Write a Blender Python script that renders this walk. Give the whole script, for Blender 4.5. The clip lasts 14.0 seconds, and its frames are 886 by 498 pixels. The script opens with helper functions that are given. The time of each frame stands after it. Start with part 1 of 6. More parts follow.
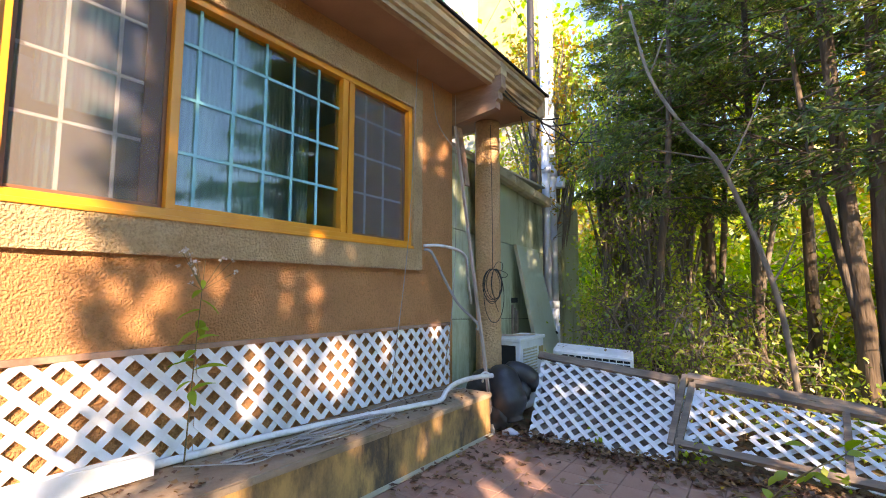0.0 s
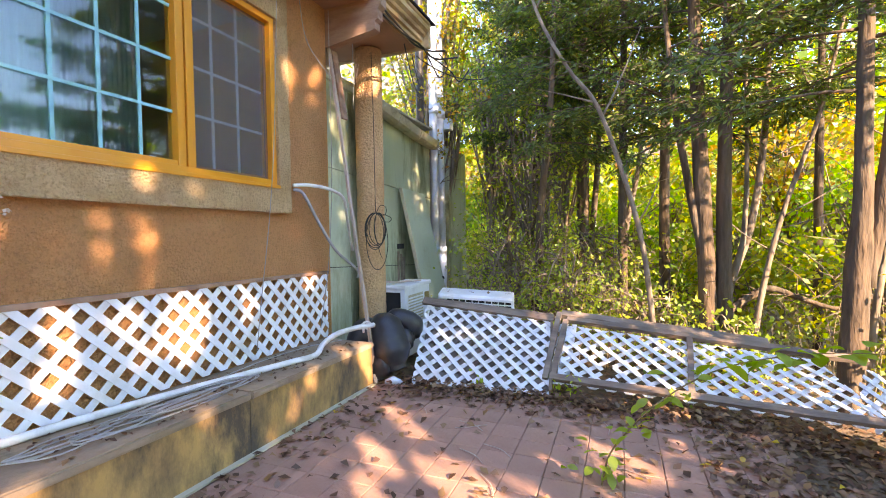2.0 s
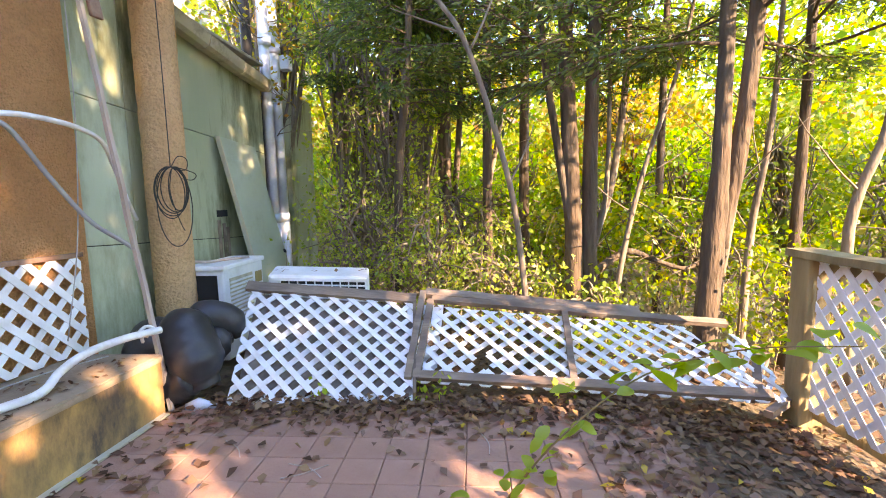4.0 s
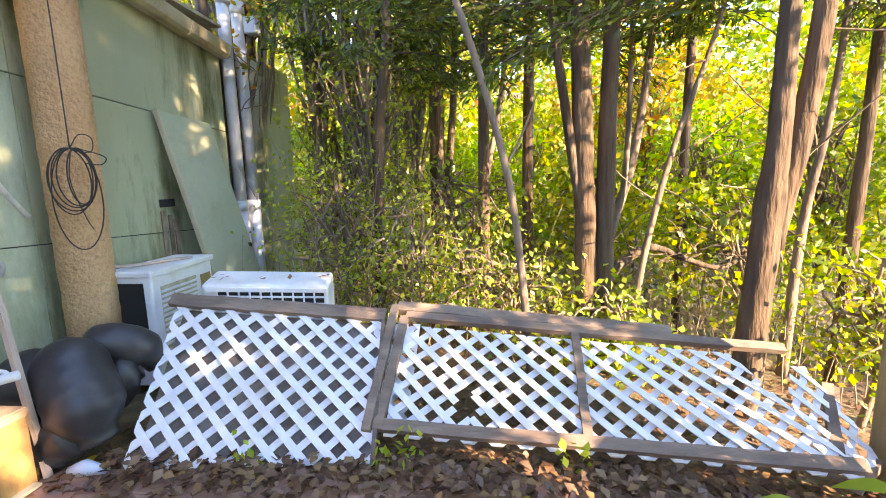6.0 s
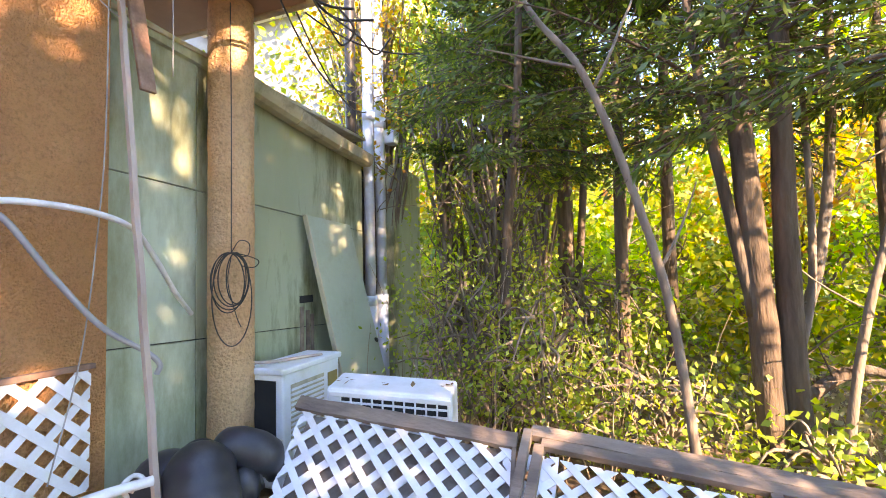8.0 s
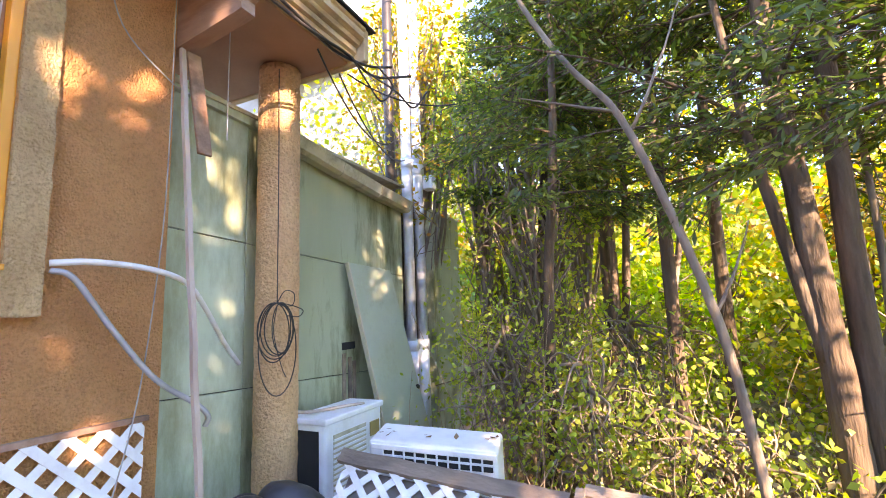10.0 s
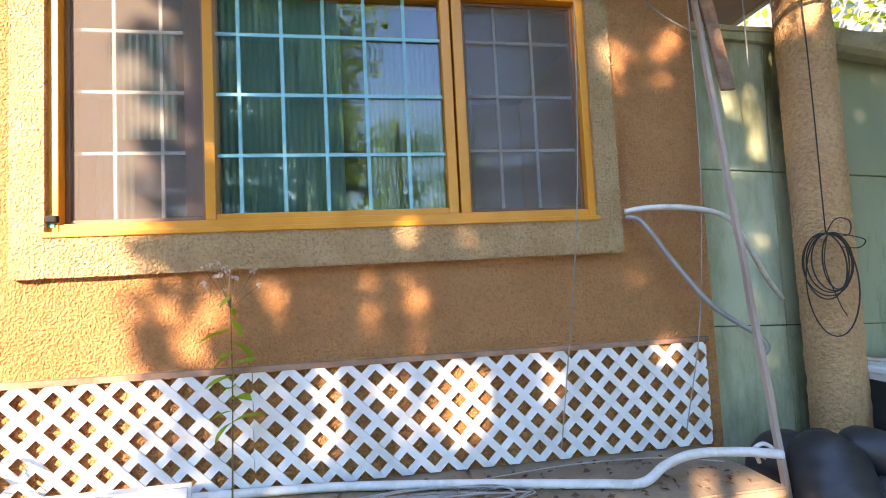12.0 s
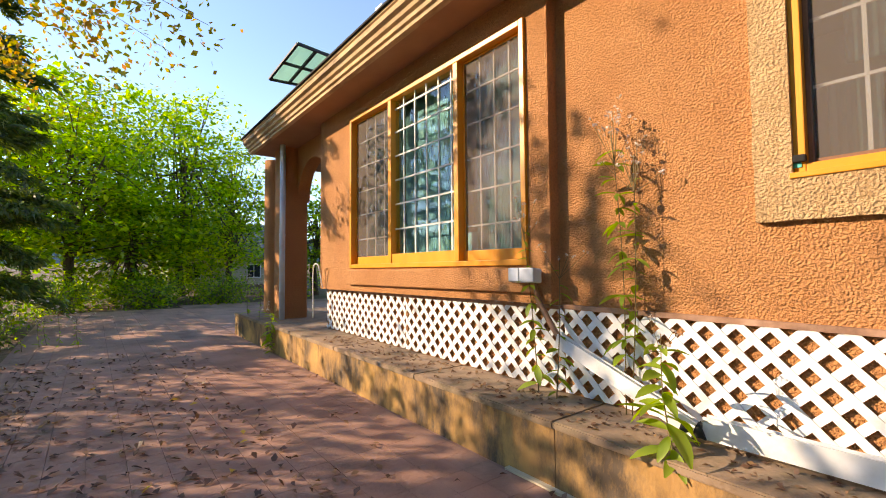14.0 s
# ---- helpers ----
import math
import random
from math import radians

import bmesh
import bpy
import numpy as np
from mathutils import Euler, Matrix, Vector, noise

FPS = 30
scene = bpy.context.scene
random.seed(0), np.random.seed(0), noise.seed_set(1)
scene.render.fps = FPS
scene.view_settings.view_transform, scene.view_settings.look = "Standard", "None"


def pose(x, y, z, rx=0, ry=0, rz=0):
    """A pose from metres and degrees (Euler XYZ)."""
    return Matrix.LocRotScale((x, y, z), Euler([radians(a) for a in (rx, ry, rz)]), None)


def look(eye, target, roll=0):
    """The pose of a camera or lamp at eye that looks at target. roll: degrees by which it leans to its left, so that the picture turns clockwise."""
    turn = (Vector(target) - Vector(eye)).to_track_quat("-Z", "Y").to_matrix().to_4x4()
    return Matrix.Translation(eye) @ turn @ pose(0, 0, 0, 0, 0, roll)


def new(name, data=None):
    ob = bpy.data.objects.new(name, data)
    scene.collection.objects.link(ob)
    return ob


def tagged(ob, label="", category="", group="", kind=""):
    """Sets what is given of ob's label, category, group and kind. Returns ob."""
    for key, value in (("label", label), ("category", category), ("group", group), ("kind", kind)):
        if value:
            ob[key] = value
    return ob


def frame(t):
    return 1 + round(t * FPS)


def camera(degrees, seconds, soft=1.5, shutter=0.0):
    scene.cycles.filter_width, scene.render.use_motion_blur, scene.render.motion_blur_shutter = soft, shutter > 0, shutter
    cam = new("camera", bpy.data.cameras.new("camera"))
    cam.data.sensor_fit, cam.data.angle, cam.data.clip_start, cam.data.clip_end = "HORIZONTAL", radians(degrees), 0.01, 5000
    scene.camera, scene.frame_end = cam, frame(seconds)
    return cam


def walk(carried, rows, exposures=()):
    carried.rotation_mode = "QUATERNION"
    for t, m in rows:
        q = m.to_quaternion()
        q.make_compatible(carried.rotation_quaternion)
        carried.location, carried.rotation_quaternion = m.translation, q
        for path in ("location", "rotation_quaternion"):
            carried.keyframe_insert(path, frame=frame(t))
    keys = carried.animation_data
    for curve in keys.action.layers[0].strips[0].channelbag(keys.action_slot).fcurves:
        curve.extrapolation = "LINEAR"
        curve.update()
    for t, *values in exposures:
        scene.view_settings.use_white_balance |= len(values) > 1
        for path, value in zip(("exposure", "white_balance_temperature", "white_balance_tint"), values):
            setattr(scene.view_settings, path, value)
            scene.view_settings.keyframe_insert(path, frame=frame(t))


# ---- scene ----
cam = camera(89.5, 14.0, soft=1.0)
PATH = [
    (0, (0.209, 0.072, 1.269), (-0.938, 1.701, 1.446), 0.1),
    (0.5, (0.183, 0.068, 1.265), (-0.956, 1.704, 1.423), 0.3),
    (1, (0.143, 0.076, 1.245), (-0.928, 1.761, 1.367), 0.1),
    (1.5, (0.119, 0.164, 1.237), (-0.779, 1.951, 1.262), -0.5),
    (2, (0.148, 0.4, 1.231), (-0.585, 2.26, 1.175), -0.9),
    (2.5, (0.151, 0.63, 1.23), (-0.378, 2.554, 1.088), -1.2),
    (3, (-0.003, 0.876, 1.207), (-0.255, 2.852, 1.026), -1.1),
    (3.2, (-0.015, 0.94, 1.189), (-0.221, 2.921, 1.009), -1.2),
    (5.3, (0.103, 1.925, 1.245), (-0.016, 3.896, 0.925), -1.3),
    (5.5, (0.107, 1.968, 1.249), (-0.014, 3.938, 0.925), -1.3),
    (6, (0.146, 2.104, 1.261), (-0.019, 4.073, 0.951), -1.4),
    (6.5, (0.102, 2.224, 1.273), (-0.141, 4.193, 1.025), -1.2),
    (7, (0.039, 2.315, 1.301), (-0.35, 4.272, 1.164), -1.7),
    (7.5, (0.024, 2.33, 1.325), (-0.535, 4.25, 1.326), -1.4),
    (8, (0.026, 2.337, 1.347), (-0.646, 4.218, 1.444), -1.3),
    (10.3, (0.021, 2.34, 1.394), (-0.869, 4.106, 1.698), -3.0),
    (10.5, (0.039, 2.365, 1.371), (-0.93, 4.086, 1.684), -3.6),
    (11, (0.022, 2.334, 1.362), (-1.341, 3.77, 1.643), -3.1),
    (11.5, (0.034, 2.215, 1.353), (-1.764, 3.068, 1.55), -2.5),
    (12, (-0.009, 1.959, 1.369), (-1.982, 2.272, 1.48), -2.9),
    (12.5, (0.098, 1.679, 1.26), (-1.887, 1.483, 1.406), -2.0),
    (13, (0.195, 1.45, 1.22), (-1.629, 0.638, 1.345), -1.8),
    (13.5, (0.161, 1.236, 1.221), (-1.356, -0.062, 1.343), -1.2),
    (14, (0.162, 1.059, 1.227), (-1.071, -0.513, 1.32), -0.5),
]
EXPOSURE = [(0.0, 2.8, 8700, 23), (1.0, 2.8, 8700, 27), (1.5, 3.2, 9200, 27), (3.0, 3.5, 9500, 29), (5.5, 3.6, 9700, 27), (6.5, 3.6, 9700, 27), (8.0, 3.65, 9400, 31), (10.5, 3.8, 8900, 36), (11.0, 3.85, 8900, 38), (11.5, 3.65, 8700, 36), (12.0, 3.15, 8600, 24), (12.5, 2.5, 8800, 13), (13.0, 1.95, 8900, 15), (14.0, 1.75, 9000, 21)]
walk(cam, [(t, look(eye, target, roll)) for t, eye, target, roll in PATH], EXPOSURE)

# ---- world and sun ----
SUN_AZ, SUN_EL = radians(38), radians(24)
SUN = Vector((math.cos(SUN_EL) * math.cos(SUN_AZ), -math.cos(SUN_EL) * math.sin(SUN_AZ), math.sin(SUN_EL)))
world = bpy.data.worlds.new("world")
scene.world = world
world.use_nodes = True
wn = world.node_tree
sky = wn.nodes.new("ShaderNodeTexSky")
sky.sky_type, sky.sun_disc = "NISHITA", False
sky.ozone_density, sky.dust_density, sky.altitude = 6.0, 0.0, 500.0
sky.sun_elevation, sky.sun_rotation = SUN_EL, math.atan2(SUN.x, SUN.y)
wn.links.new(sky.outputs[0], wn.nodes["Background"].inputs[0])
wn.nodes["Background"].inputs[1].default_value = 0.15
sun_data = bpy.data.lights.new("sun", "SUN")
sun_data.energy, sun_data.angle, sun_data.color = 2.4, radians(0.5), (1.0, 0.90, 0.75)
sun_lamp = new("sun", sun_data)
sun_lamp.matrix_world = look((20 * SUN.x, 20 * SUN.y, 20 * SUN.z), (0, 0, 0))


# ---- materials ----
def material(name, c1, c2, scale=6.0, rough=0.8, bump=0.2, bscale=60.0, metal=0.0, stain_shade=None, stain_shade_scale=1.2, stain_shade_amt=0.5, vary=0.0, stretch=(1, 1, 1), bdist=0.01, stain_shade_at=(0.48, 0.68)):
    m = bpy.data.materials.new(name)
    m.use_nodes = True
    nt = m.node_tree
    N, L = nt.nodes, nt.links
    b = N["Principled BSDF"]
    b.inputs["Roughness"].default_value = rough
    b.inputs["Metallic"].default_value = metal
    tc = N.new("ShaderNodeTexCoord")
    mp = N.new("ShaderNodeMapping")
    mp.inputs["Scale"].default_value = stretch
    L.new(tc.outputs["Object"], mp.inputs[0])
    n1 = N.new("ShaderNodeTexNoise")
    n1.inputs["Scale"].default_value, n1.inputs["Detail"].default_value = scale, 6
    L.new(mp.outputs[0], n1.inputs["Vector"])
    r = N.new("ShaderNodeValToRGB")
    r.color_ramp.elements[0].position, r.color_ramp.elements[1].position = 0.35, 0.65
    r.color_ramp.elements[0].color, r.color_ramp.elements[1].color = (*c1, 1), (*c2, 1)
    L.new(n1.outputs["Fac"], r.inputs[0])
    col = r.outputs[0]
    # second tone: dirt on most materials, painted pit shade on the stuccos
    if stain_shade:
        n2 = N.new("ShaderNodeTexNoise")
        n2.inputs["Scale"].default_value, n2.inputs["Detail"].default_value, n2.inputs["Roughness"].default_value = stain_shade_scale, 9, 0.7
        L.new(mp.outputs[0], n2.inputs["Vector"])
        r2 = N.new("ShaderNodeValToRGB")
        r2.color_ramp.elements[0].position, r2.color_ramp.elements[1].position = stain_shade_at
        r2.color_ramp.elements[0].color, r2.color_ramp.elements[1].color = (0, 0, 0, 1), (stain_shade_amt,) * 3 + (1,)
        L.new(n2.outputs["Fac"], r2.inputs[0])
        mx = N.new("ShaderNodeMix")
        mx.data_type = "RGBA"
        L.new(r2.outputs[0], mx.inputs["Factor"])
        L.new(col, mx.inputs["A"])
        mx.inputs["B"].default_value = (*stain_shade, 1)
        col = mx.outputs["Result"]
    if vary:
        oi = N.new("ShaderNodeObjectInfo")
        mr = N.new("ShaderNodeMapRange")
        mr.inputs["To Min"].default_value, mr.inputs["To Max"].default_value = 1 - vary, 1 + vary
        L.new(oi.outputs["Random"], mr.inputs[0])
        hs = N.new("ShaderNodeHueSaturation")
        L.new(mr.outputs[0], hs.inputs["Value"])
        L.new(col, hs.inputs["Color"])
        col = hs.outputs[0]
    L.new(col, b.inputs["Base Color"])
    if bump:
        n3 = N.new("ShaderNodeTexNoise")
        n3.inputs["Scale"].default_value, n3.inputs["Detail"].default_value = bscale, 4
        L.new(mp.outputs[0], n3.inputs["Vector"])
        bp = N.new("ShaderNodeBump")
        bp.inputs["Strength"].default_value, bp.inputs["Distance"].default_value = bump, bdist
        L.new(n3.outputs["Fac"], bp.inputs["Height"])
        L.new(bp.outputs[0], b.inputs["Normal"])
    return m


def leaf_material(name, colours, trans=0.5, rough=0.6):
    """Foliage: each leaf takes its own colour from the ramp and lets some light through."""
    m = bpy.data.materials.new(name)
    m.use_nodes = True
    N, L = m.node_tree.nodes, m.node_tree.links
    out = N["Material Output"]
    N.remove(N["Principled BSDF"])
    g = N.new("ShaderNodeNewGeometry")
    r = N.new("ShaderNodeValToRGB")
    for k in range(len(colours) - 2):
        r.color_ramp.elements.new(0.5)
    for k, c in enumerate(colours):
        r.color_ramp.elements[k].position = k / (len(colours) - 1)
        r.color_ramp.elements[k].color = (*c, 1)
    L.new(g.outputs["Random Per Island"], r.inputs[0])
    d, t, gl = N.new("ShaderNodeBsdfDiffuse"), N.new("ShaderNodeBsdfTranslucent"), N.new("ShaderNodeBsdfGlossy")
    gl.inputs["Roughness"].default_value = 0.45
    hs = N.new("ShaderNodeHueSaturation")
    hs.inputs["Value"].default_value, hs.inputs["Saturation"].default_value = 1.5, 1.15
    L.new(r.outputs[0], d.inputs[0])
    L.new(r.outputs[0], hs.inputs["Color"])
    L.new(hs.outputs[0], t.inputs[0])
    m1, m2 = N.new("ShaderNodeMixShader"), N.new("ShaderNodeMixShader")
    m1.inputs[0].default_value, m2.inputs[0].default_value = trans, 0.05
    L.new(d.outputs[0], m1.inputs[1])
    L.new(t.outputs[0], m1.inputs[2])
    L.new(m1.outputs[0], m2.inputs[1])
    L.new(gl.outputs[0], m2.inputs[2])
    L.new(m2.outputs[0], out.inputs[0])
    return m


def glass_material(name, tint, gloss):
    """Clear glass: see-through face on, mirror-like at a slant; gloss is the share reflected face on."""
    m = bpy.data.materials.new(name)
    m.use_nodes = True
    N, L = m.node_tree.nodes, m.node_tree.links
    N.remove(N["Principled BSDF"])
    t, g, f, mx = N.new("ShaderNodeBsdfTransparent"), N.new("ShaderNodeBsdfGlossy"), N.new("ShaderNodeLayerWeight"), N.new("ShaderNodeMixShader")
    t.inputs[0].default_value = (*tint, 1)
    g.inputs["Roughness"].default_value = 0.02
    f.inputs["Blend"].default_value = 0.5
    pw, mr = N.new("ShaderNodeMath"), N.new("ShaderNodeMapRange")
    pw.operation = "POWER"
    pw.inputs[1].default_value = 4.0
    mr.inputs["To Min"].default_value, mr.inputs["To Max"].default_value = gloss, 0.95
    L.new(f.outputs["Facing"], pw.inputs[0])
    L.new(pw.outputs[0], mr.inputs[0])
    L.new(mr.outputs[0], mx.inputs[0])
    L.new(t.outputs[0], mx.inputs[1])
    L.new(g.outputs[0], mx.inputs[2])
    L.new(mx.outputs[0], N["Material Output"].inputs[0])
    return m


def screen_material():
    """Insect mesh, too fine to see thread by thread."""
    m = bpy.data.materials.new("insect_mesh")
    m.use_nodes = True
    N, L = m.node_tree.nodes, m.node_tree.links
    N.remove(N["Principled BSDF"])
    t, d, mx = N.new("ShaderNodeBsdfTransparent"), N.new("ShaderNodeBsdfDiffuse"), N.new("ShaderNodeMixShader")
    d.inputs[0].default_value = (0.23, 0.20, 0.185, 1)
    mx.inputs[0].default_value = 0.32
    L.new(t.outputs[0], mx.inputs[1])
    L.new(d.outputs[0], mx.inputs[2])
    L.new(mx.outputs[0], N["Material Output"].inputs[0])
    return m


# the fine dark speckle of these three stuccos paints shade into the grain's pits
STUCCO = material("orange_stucco", (0.65, 0.29, 0.115), (0.73, 0.345, 0.145), 2.5, 0.92, 1.0, 88, stain_shade=(0.44, 0.185, 0.07), stain_shade_scale=60.0, stain_shade_amt=0.7, bdist=0.05)
STUCCO_COARSE = material("coarse_beige_stucco", (0.58, 0.37, 0.19), (0.68, 0.46, 0.25), 5, 0.95, 1.0, 78, stain_shade=(0.36, 0.21, 0.10), stain_shade_scale=56, stain_shade_amt=0.8, bdist=0.036)
COLUMN = material("column_stucco", (0.66, 0.37, 0.19), (0.72, 0.43, 0.23), 4, 0.95, 1.0, 42, stain_shade=(0.42, 0.23, 0.12), stain_shade_scale=40, stain_shade_amt=0.75, bdist=0.034)
FRAME = material("orange_window_frame", (0.72, 0.27, 0.02), (0.78, 0.32, 0.03), 5, 0.38, 0.05, 30, stretch=(1, 1, 0.2))
SASH_DARK = material("brown_screen_frame", (0.17, 0.075, 0.035), (0.22, 0.10, 0.05), 5, 0.5, 0.05, 40)
MUNTIN = material("turquoise_muntin", (0.16, 0.52, 0.60), (0.20, 0.58, 0.66), 6, 0.5, 0)
MUNTIN_PALE = material("pale_muntin", (0.62, 0.68, 0.66), (0.7, 0.74, 0.72), 6, 0.5, 0)
GLASS = glass_material("window_glass", (0.88, 0.96, 0.96), 0.06)
SCREEN = screen_material()
CURTAIN = material("teal_curtain", (0.30, 0.66, 0.69), (0.36, 0.74, 0.75), 8, 0.9, 0.3, 90, stretch=(1, 1, 0.1))
ROOM = material("room_plaster", (0.30, 0.33, 0.32), (0.36, 0.39, 0.38), 2, 0.9, 0.1)
LATTICE = material("white_vinyl_lattice", (0.74, 0.77, 0.80), (0.80, 0.82, 0.84), 9, 0.5, 0.08, 50, stain_shade=(0.50, 0.47, 0.42), stain_shade_scale=5, stain_shade_amt=0.45, vary=0.05)
OLD_WOOD = material("weathered_board", (0.17, 0.125, 0.10), (0.30, 0.225, 0.17), 9, 0.9, 0.6, 60, stain_shade=(0.10, 0.08, 0.065), stain_shade_scale=4, stain_shade_amt=0.8, stretch=(0.25, 1, 1), vary=0.12)
POST_WOOD = material("olive_weathered_post", (0.25, 0.18, 0.085), (0.36, 0.27, 0.13), 10, 0.9, 0.5, 60, stain_shade=(0.14, 0.12, 0.06), stain_shade_scale=3, stain_shade_amt=0.7, stretch=(1, 1, 0.2))
POLE_WOOD = material("grey_stick", (0.38, 0.29, 0.24), (0.50, 0.40, 0.34), 12, 0.9, 0.4, 80, stretch=(1, 1, 0.2))
CONCRETE = material("stained_concrete", (0.34, 0.19, 0.075), (0.58, 0.33, 0.11), 2.6, 0.92, 0.5, 40, stain_shade=(0.075, 0.058, 0.045), stain_shade_scale=2.4, stain_shade_amt=0.95, stretch=(1, 1, 0.45), stain_shade_at=(0.43, 0.60))
DECK_TOP = material("dirty_concrete_ledge", (0.24, 0.165, 0.11), (0.38, 0.27, 0.185), 5, 0.95, 0.6, 35, stain_shade=(0.10, 0.085, 0.05), stain_shade_scale=2.5, stain_shade_amt=0.9)
PAVER = material("terracotta_paver", (0.37, 0.20, 0.145), (0.46, 0.265, 0.195), 3, 0.9, 0.5, 45, stain_shade=(0.16, 0.105, 0.08), stain_shade_scale=1.1, stain_shade_amt=0.9, vary=0.08)
JOINT = material("paver_joint", (0.28, 0.165, 0.12), (0.35, 0.205, 0.155), 8, 0.95, 0.4, 60)
SOIL = material("leafy_soil", (0.10, 0.065, 0.04), (0.20, 0.13, 0.08), 7, 1.0, 0.8, 30, stain_shade=(0.16, 0.15, 0.05), stain_shade_scale=0.5, stain_shade_amt=0.6, bdist=0.03)
GREEN_METAL = material("pale_green_panel", (0.45, 0.54, 0.40), (0.51, 0.59, 0.45), 3, 0.55, 0.12, 12, stain_shade=(0.20, 0.20, 0.09), stain_shade_scale=1.8, stain_shade_amt=0.8, stretch=(1, 1, 0.35), stain_shade_at=(0.46, 0.66))
# mossy, dirtier copy of the pale green, with shade also put into its base colour
GREEN_MOSSY_SHADED = material("shaded_mossy_panel", (0.37, 0.41, 0.27), (0.43, 0.47, 0.32), 3, 0.6, 0.15, 14, stain_shade=(0.10, 0.11, 0.04), stain_shade_scale=2.6, stain_shade_amt=0.9, stretch=(1, 1, 0.25), stain_shade_at=(0.50, 0.66))
GREEN_BOARD = material("grey_green_board", (0.40, 0.45, 0.33), (0.44, 0.49, 0.37), 4, 0.6, 0.06, 20, stain_shade=(0.24, 0.23, 0.14), stain_shade_scale=2, stain_shade_amt=0.5)
GUTTER = material("beige_gutter", (0.48, 0.43, 0.30), (0.56, 0.50, 0.36), 6, 0.6, 0.15, 30, stain_shade=(0.22, 0.19, 0.12), stain_shade_scale=4, stain_shade_amt=0.8)
PIPE = material("grey_blue_pvc", (0.56, 0.64, 0.74), (0.62, 0.69, 0.78), 5, 0.45, 0.05, 40, stain_shade=(0.30, 0.32, 0.33), stain_shade_scale=4, stain_shade_amt=0.4)
WHITE_PLASTIC = material("aged_white_plastic", (0.72, 0.75, 0.77), (0.80, 0.82, 0.83), 5, 0.42, 0.04, 40, stain_shade=(0.50, 0.47, 0.40), stain_shade_scale=4, stain_shade_amt=0.4)
WHITE_HOSE = material("white_hose", (0.66, 0.67, 0.66), (0.76, 0.77, 0.76), 12, 0.55, 0.1, 80, stain_shade=(0.40, 0.36, 0.30), stain_shade_scale=8, stain_shade_amt=0.5)
GREY_FLEX = material("grey_flexible_conduit", (0.30, 0.31, 0.33), (0.40, 0.41, 0.44), 10, 0.45, 0, metal=0.3)
RUBBER = material("black_rubber", (0.018, 0.019, 0.022), (0.03, 0.03, 0.034), 5, 0.42, 0.12, 25, stain_shade=(0.10, 0.095, 0.09), stain_shade_scale=3, stain_shade_amt=0.5)
WIRE = material("black_cable", (0.02, 0.018, 0.016), (0.035, 0.03, 0.027), 9, 0.5, 0)
GREY_WIRE = material("grey_cable", (0.30, 0.28, 0.27), (0.42, 0.40, 0.38), 9, 0.6, 0)
# near-black: colours real black parts, and stands in for shade inside gaps and openings
DARK = material("black_and_opening_shade", (0.012, 0.012, 0.012), (0.02, 0.02, 0.02), 4, 0.9, 0)
FASCIA = material("weathered_beige_fascia", (0.50, 0.33, 0.18), (0.64, 0.46, 0.27), 6, 0.85, 0.35, 40, stain_shade=(0.16, 0.11, 0.07), stain_shade_scale=5, stain_shade_amt=0.85, stretch=(1, 0.3, 1))
SOFFIT = material("brown_soffit", (0.36, 0.19, 0.105), (0.42, 0.23, 0.13), 3, 0.85, 0.2, 30)
BEAM = material("peeling_brown_wood", (0.30, 0.16, 0.10), (0.44, 0.27, 0.19), 7, 0.8, 0.4, 40, stain_shade=(0.12, 0.06, 0.04), stain_shade_scale=3, stain_shade_amt=0.8, stretch=(0.3, 1, 1))
ROOF = material("dark_roof_shingle", (0.06, 0.055, 0.05), (0.11, 0.10, 0.09), 12, 0.9, 0.5, 30)
BARK = material("reddish_cedar_bark", (0.06, 0.042, 0.028), (0.135, 0.09, 0.058), 14, 0.95, 1.0, 22, stain_shade=(0.17, 0.145, 0.11), stain_shade_scale=5, stain_shade_amt=0.5, stretch=(1, 1, 0.18), bdist=0.03)
BARK_GREY = material("grey_bark", (0.15, 0.115, 0.085), (0.26, 0.205, 0.15), 14, 0.95, 0.8, 25, stretch=(1, 1, 0.3), bdist=0.02)
TWIG = material("pale_brown_twig", (0.24, 0.17, 0.11), (0.36, 0.27, 0.18), 14, 0.9, 0.3, 40)
CEDAR = leaf_material("cedar_foliage", [(0.04, 0.08, 0.016), (0.065, 0.12, 0.022), (0.10, 0.16, 0.028), (0.18, 0.22, 0.034)], 0.45)
BUSH = leaf_material("privet_foliage", [(0.12, 0.20, 0.03), (0.22, 0.33, 0.045), (0.34, 0.44, 0.06), (0.46, 0.46, 0.08)], 0.45)
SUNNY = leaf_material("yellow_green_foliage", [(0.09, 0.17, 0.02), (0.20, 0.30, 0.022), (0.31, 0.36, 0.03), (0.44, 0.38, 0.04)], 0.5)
AUTUMN = leaf_material("autumn_foliage", [(0.16, 0.22, 0.03), (0.36, 0.32, 0.04), (0.50, 0.34, 0.04), (0.45, 0.18, 0.03)], 0.5)
GREEN_TREE = leaf_material("green_foliage", [(0.06, 0.15, 0.018), (0.17, 0.33, 0.025), (0.30, 0.47, 0.035), (0.48, 0.54, 0.045)], 0.7)
PALE_GRASS = leaf_material("dry_brush", [(0.28, 0.22, 0.12), (0.38, 0.31, 0.18), (0.30, 0.30, 0.12), (0.42, 0.36, 0.24)], 0.3)
LITTER = leaf_material("dead_leaves", [(0.08, 0.04, 0.025), (0.13, 0.065, 0.04), (0.19, 0.10, 0.06), (0.25, 0.15, 0.09), (0.30, 0.17, 0.07)], 0.1)
LITTER_YELLOW = leaf_material("fallen_yellow_leaves", [(0.55, 0.34, 0.03), (0.62, 0.44, 0.06)], 0.2)
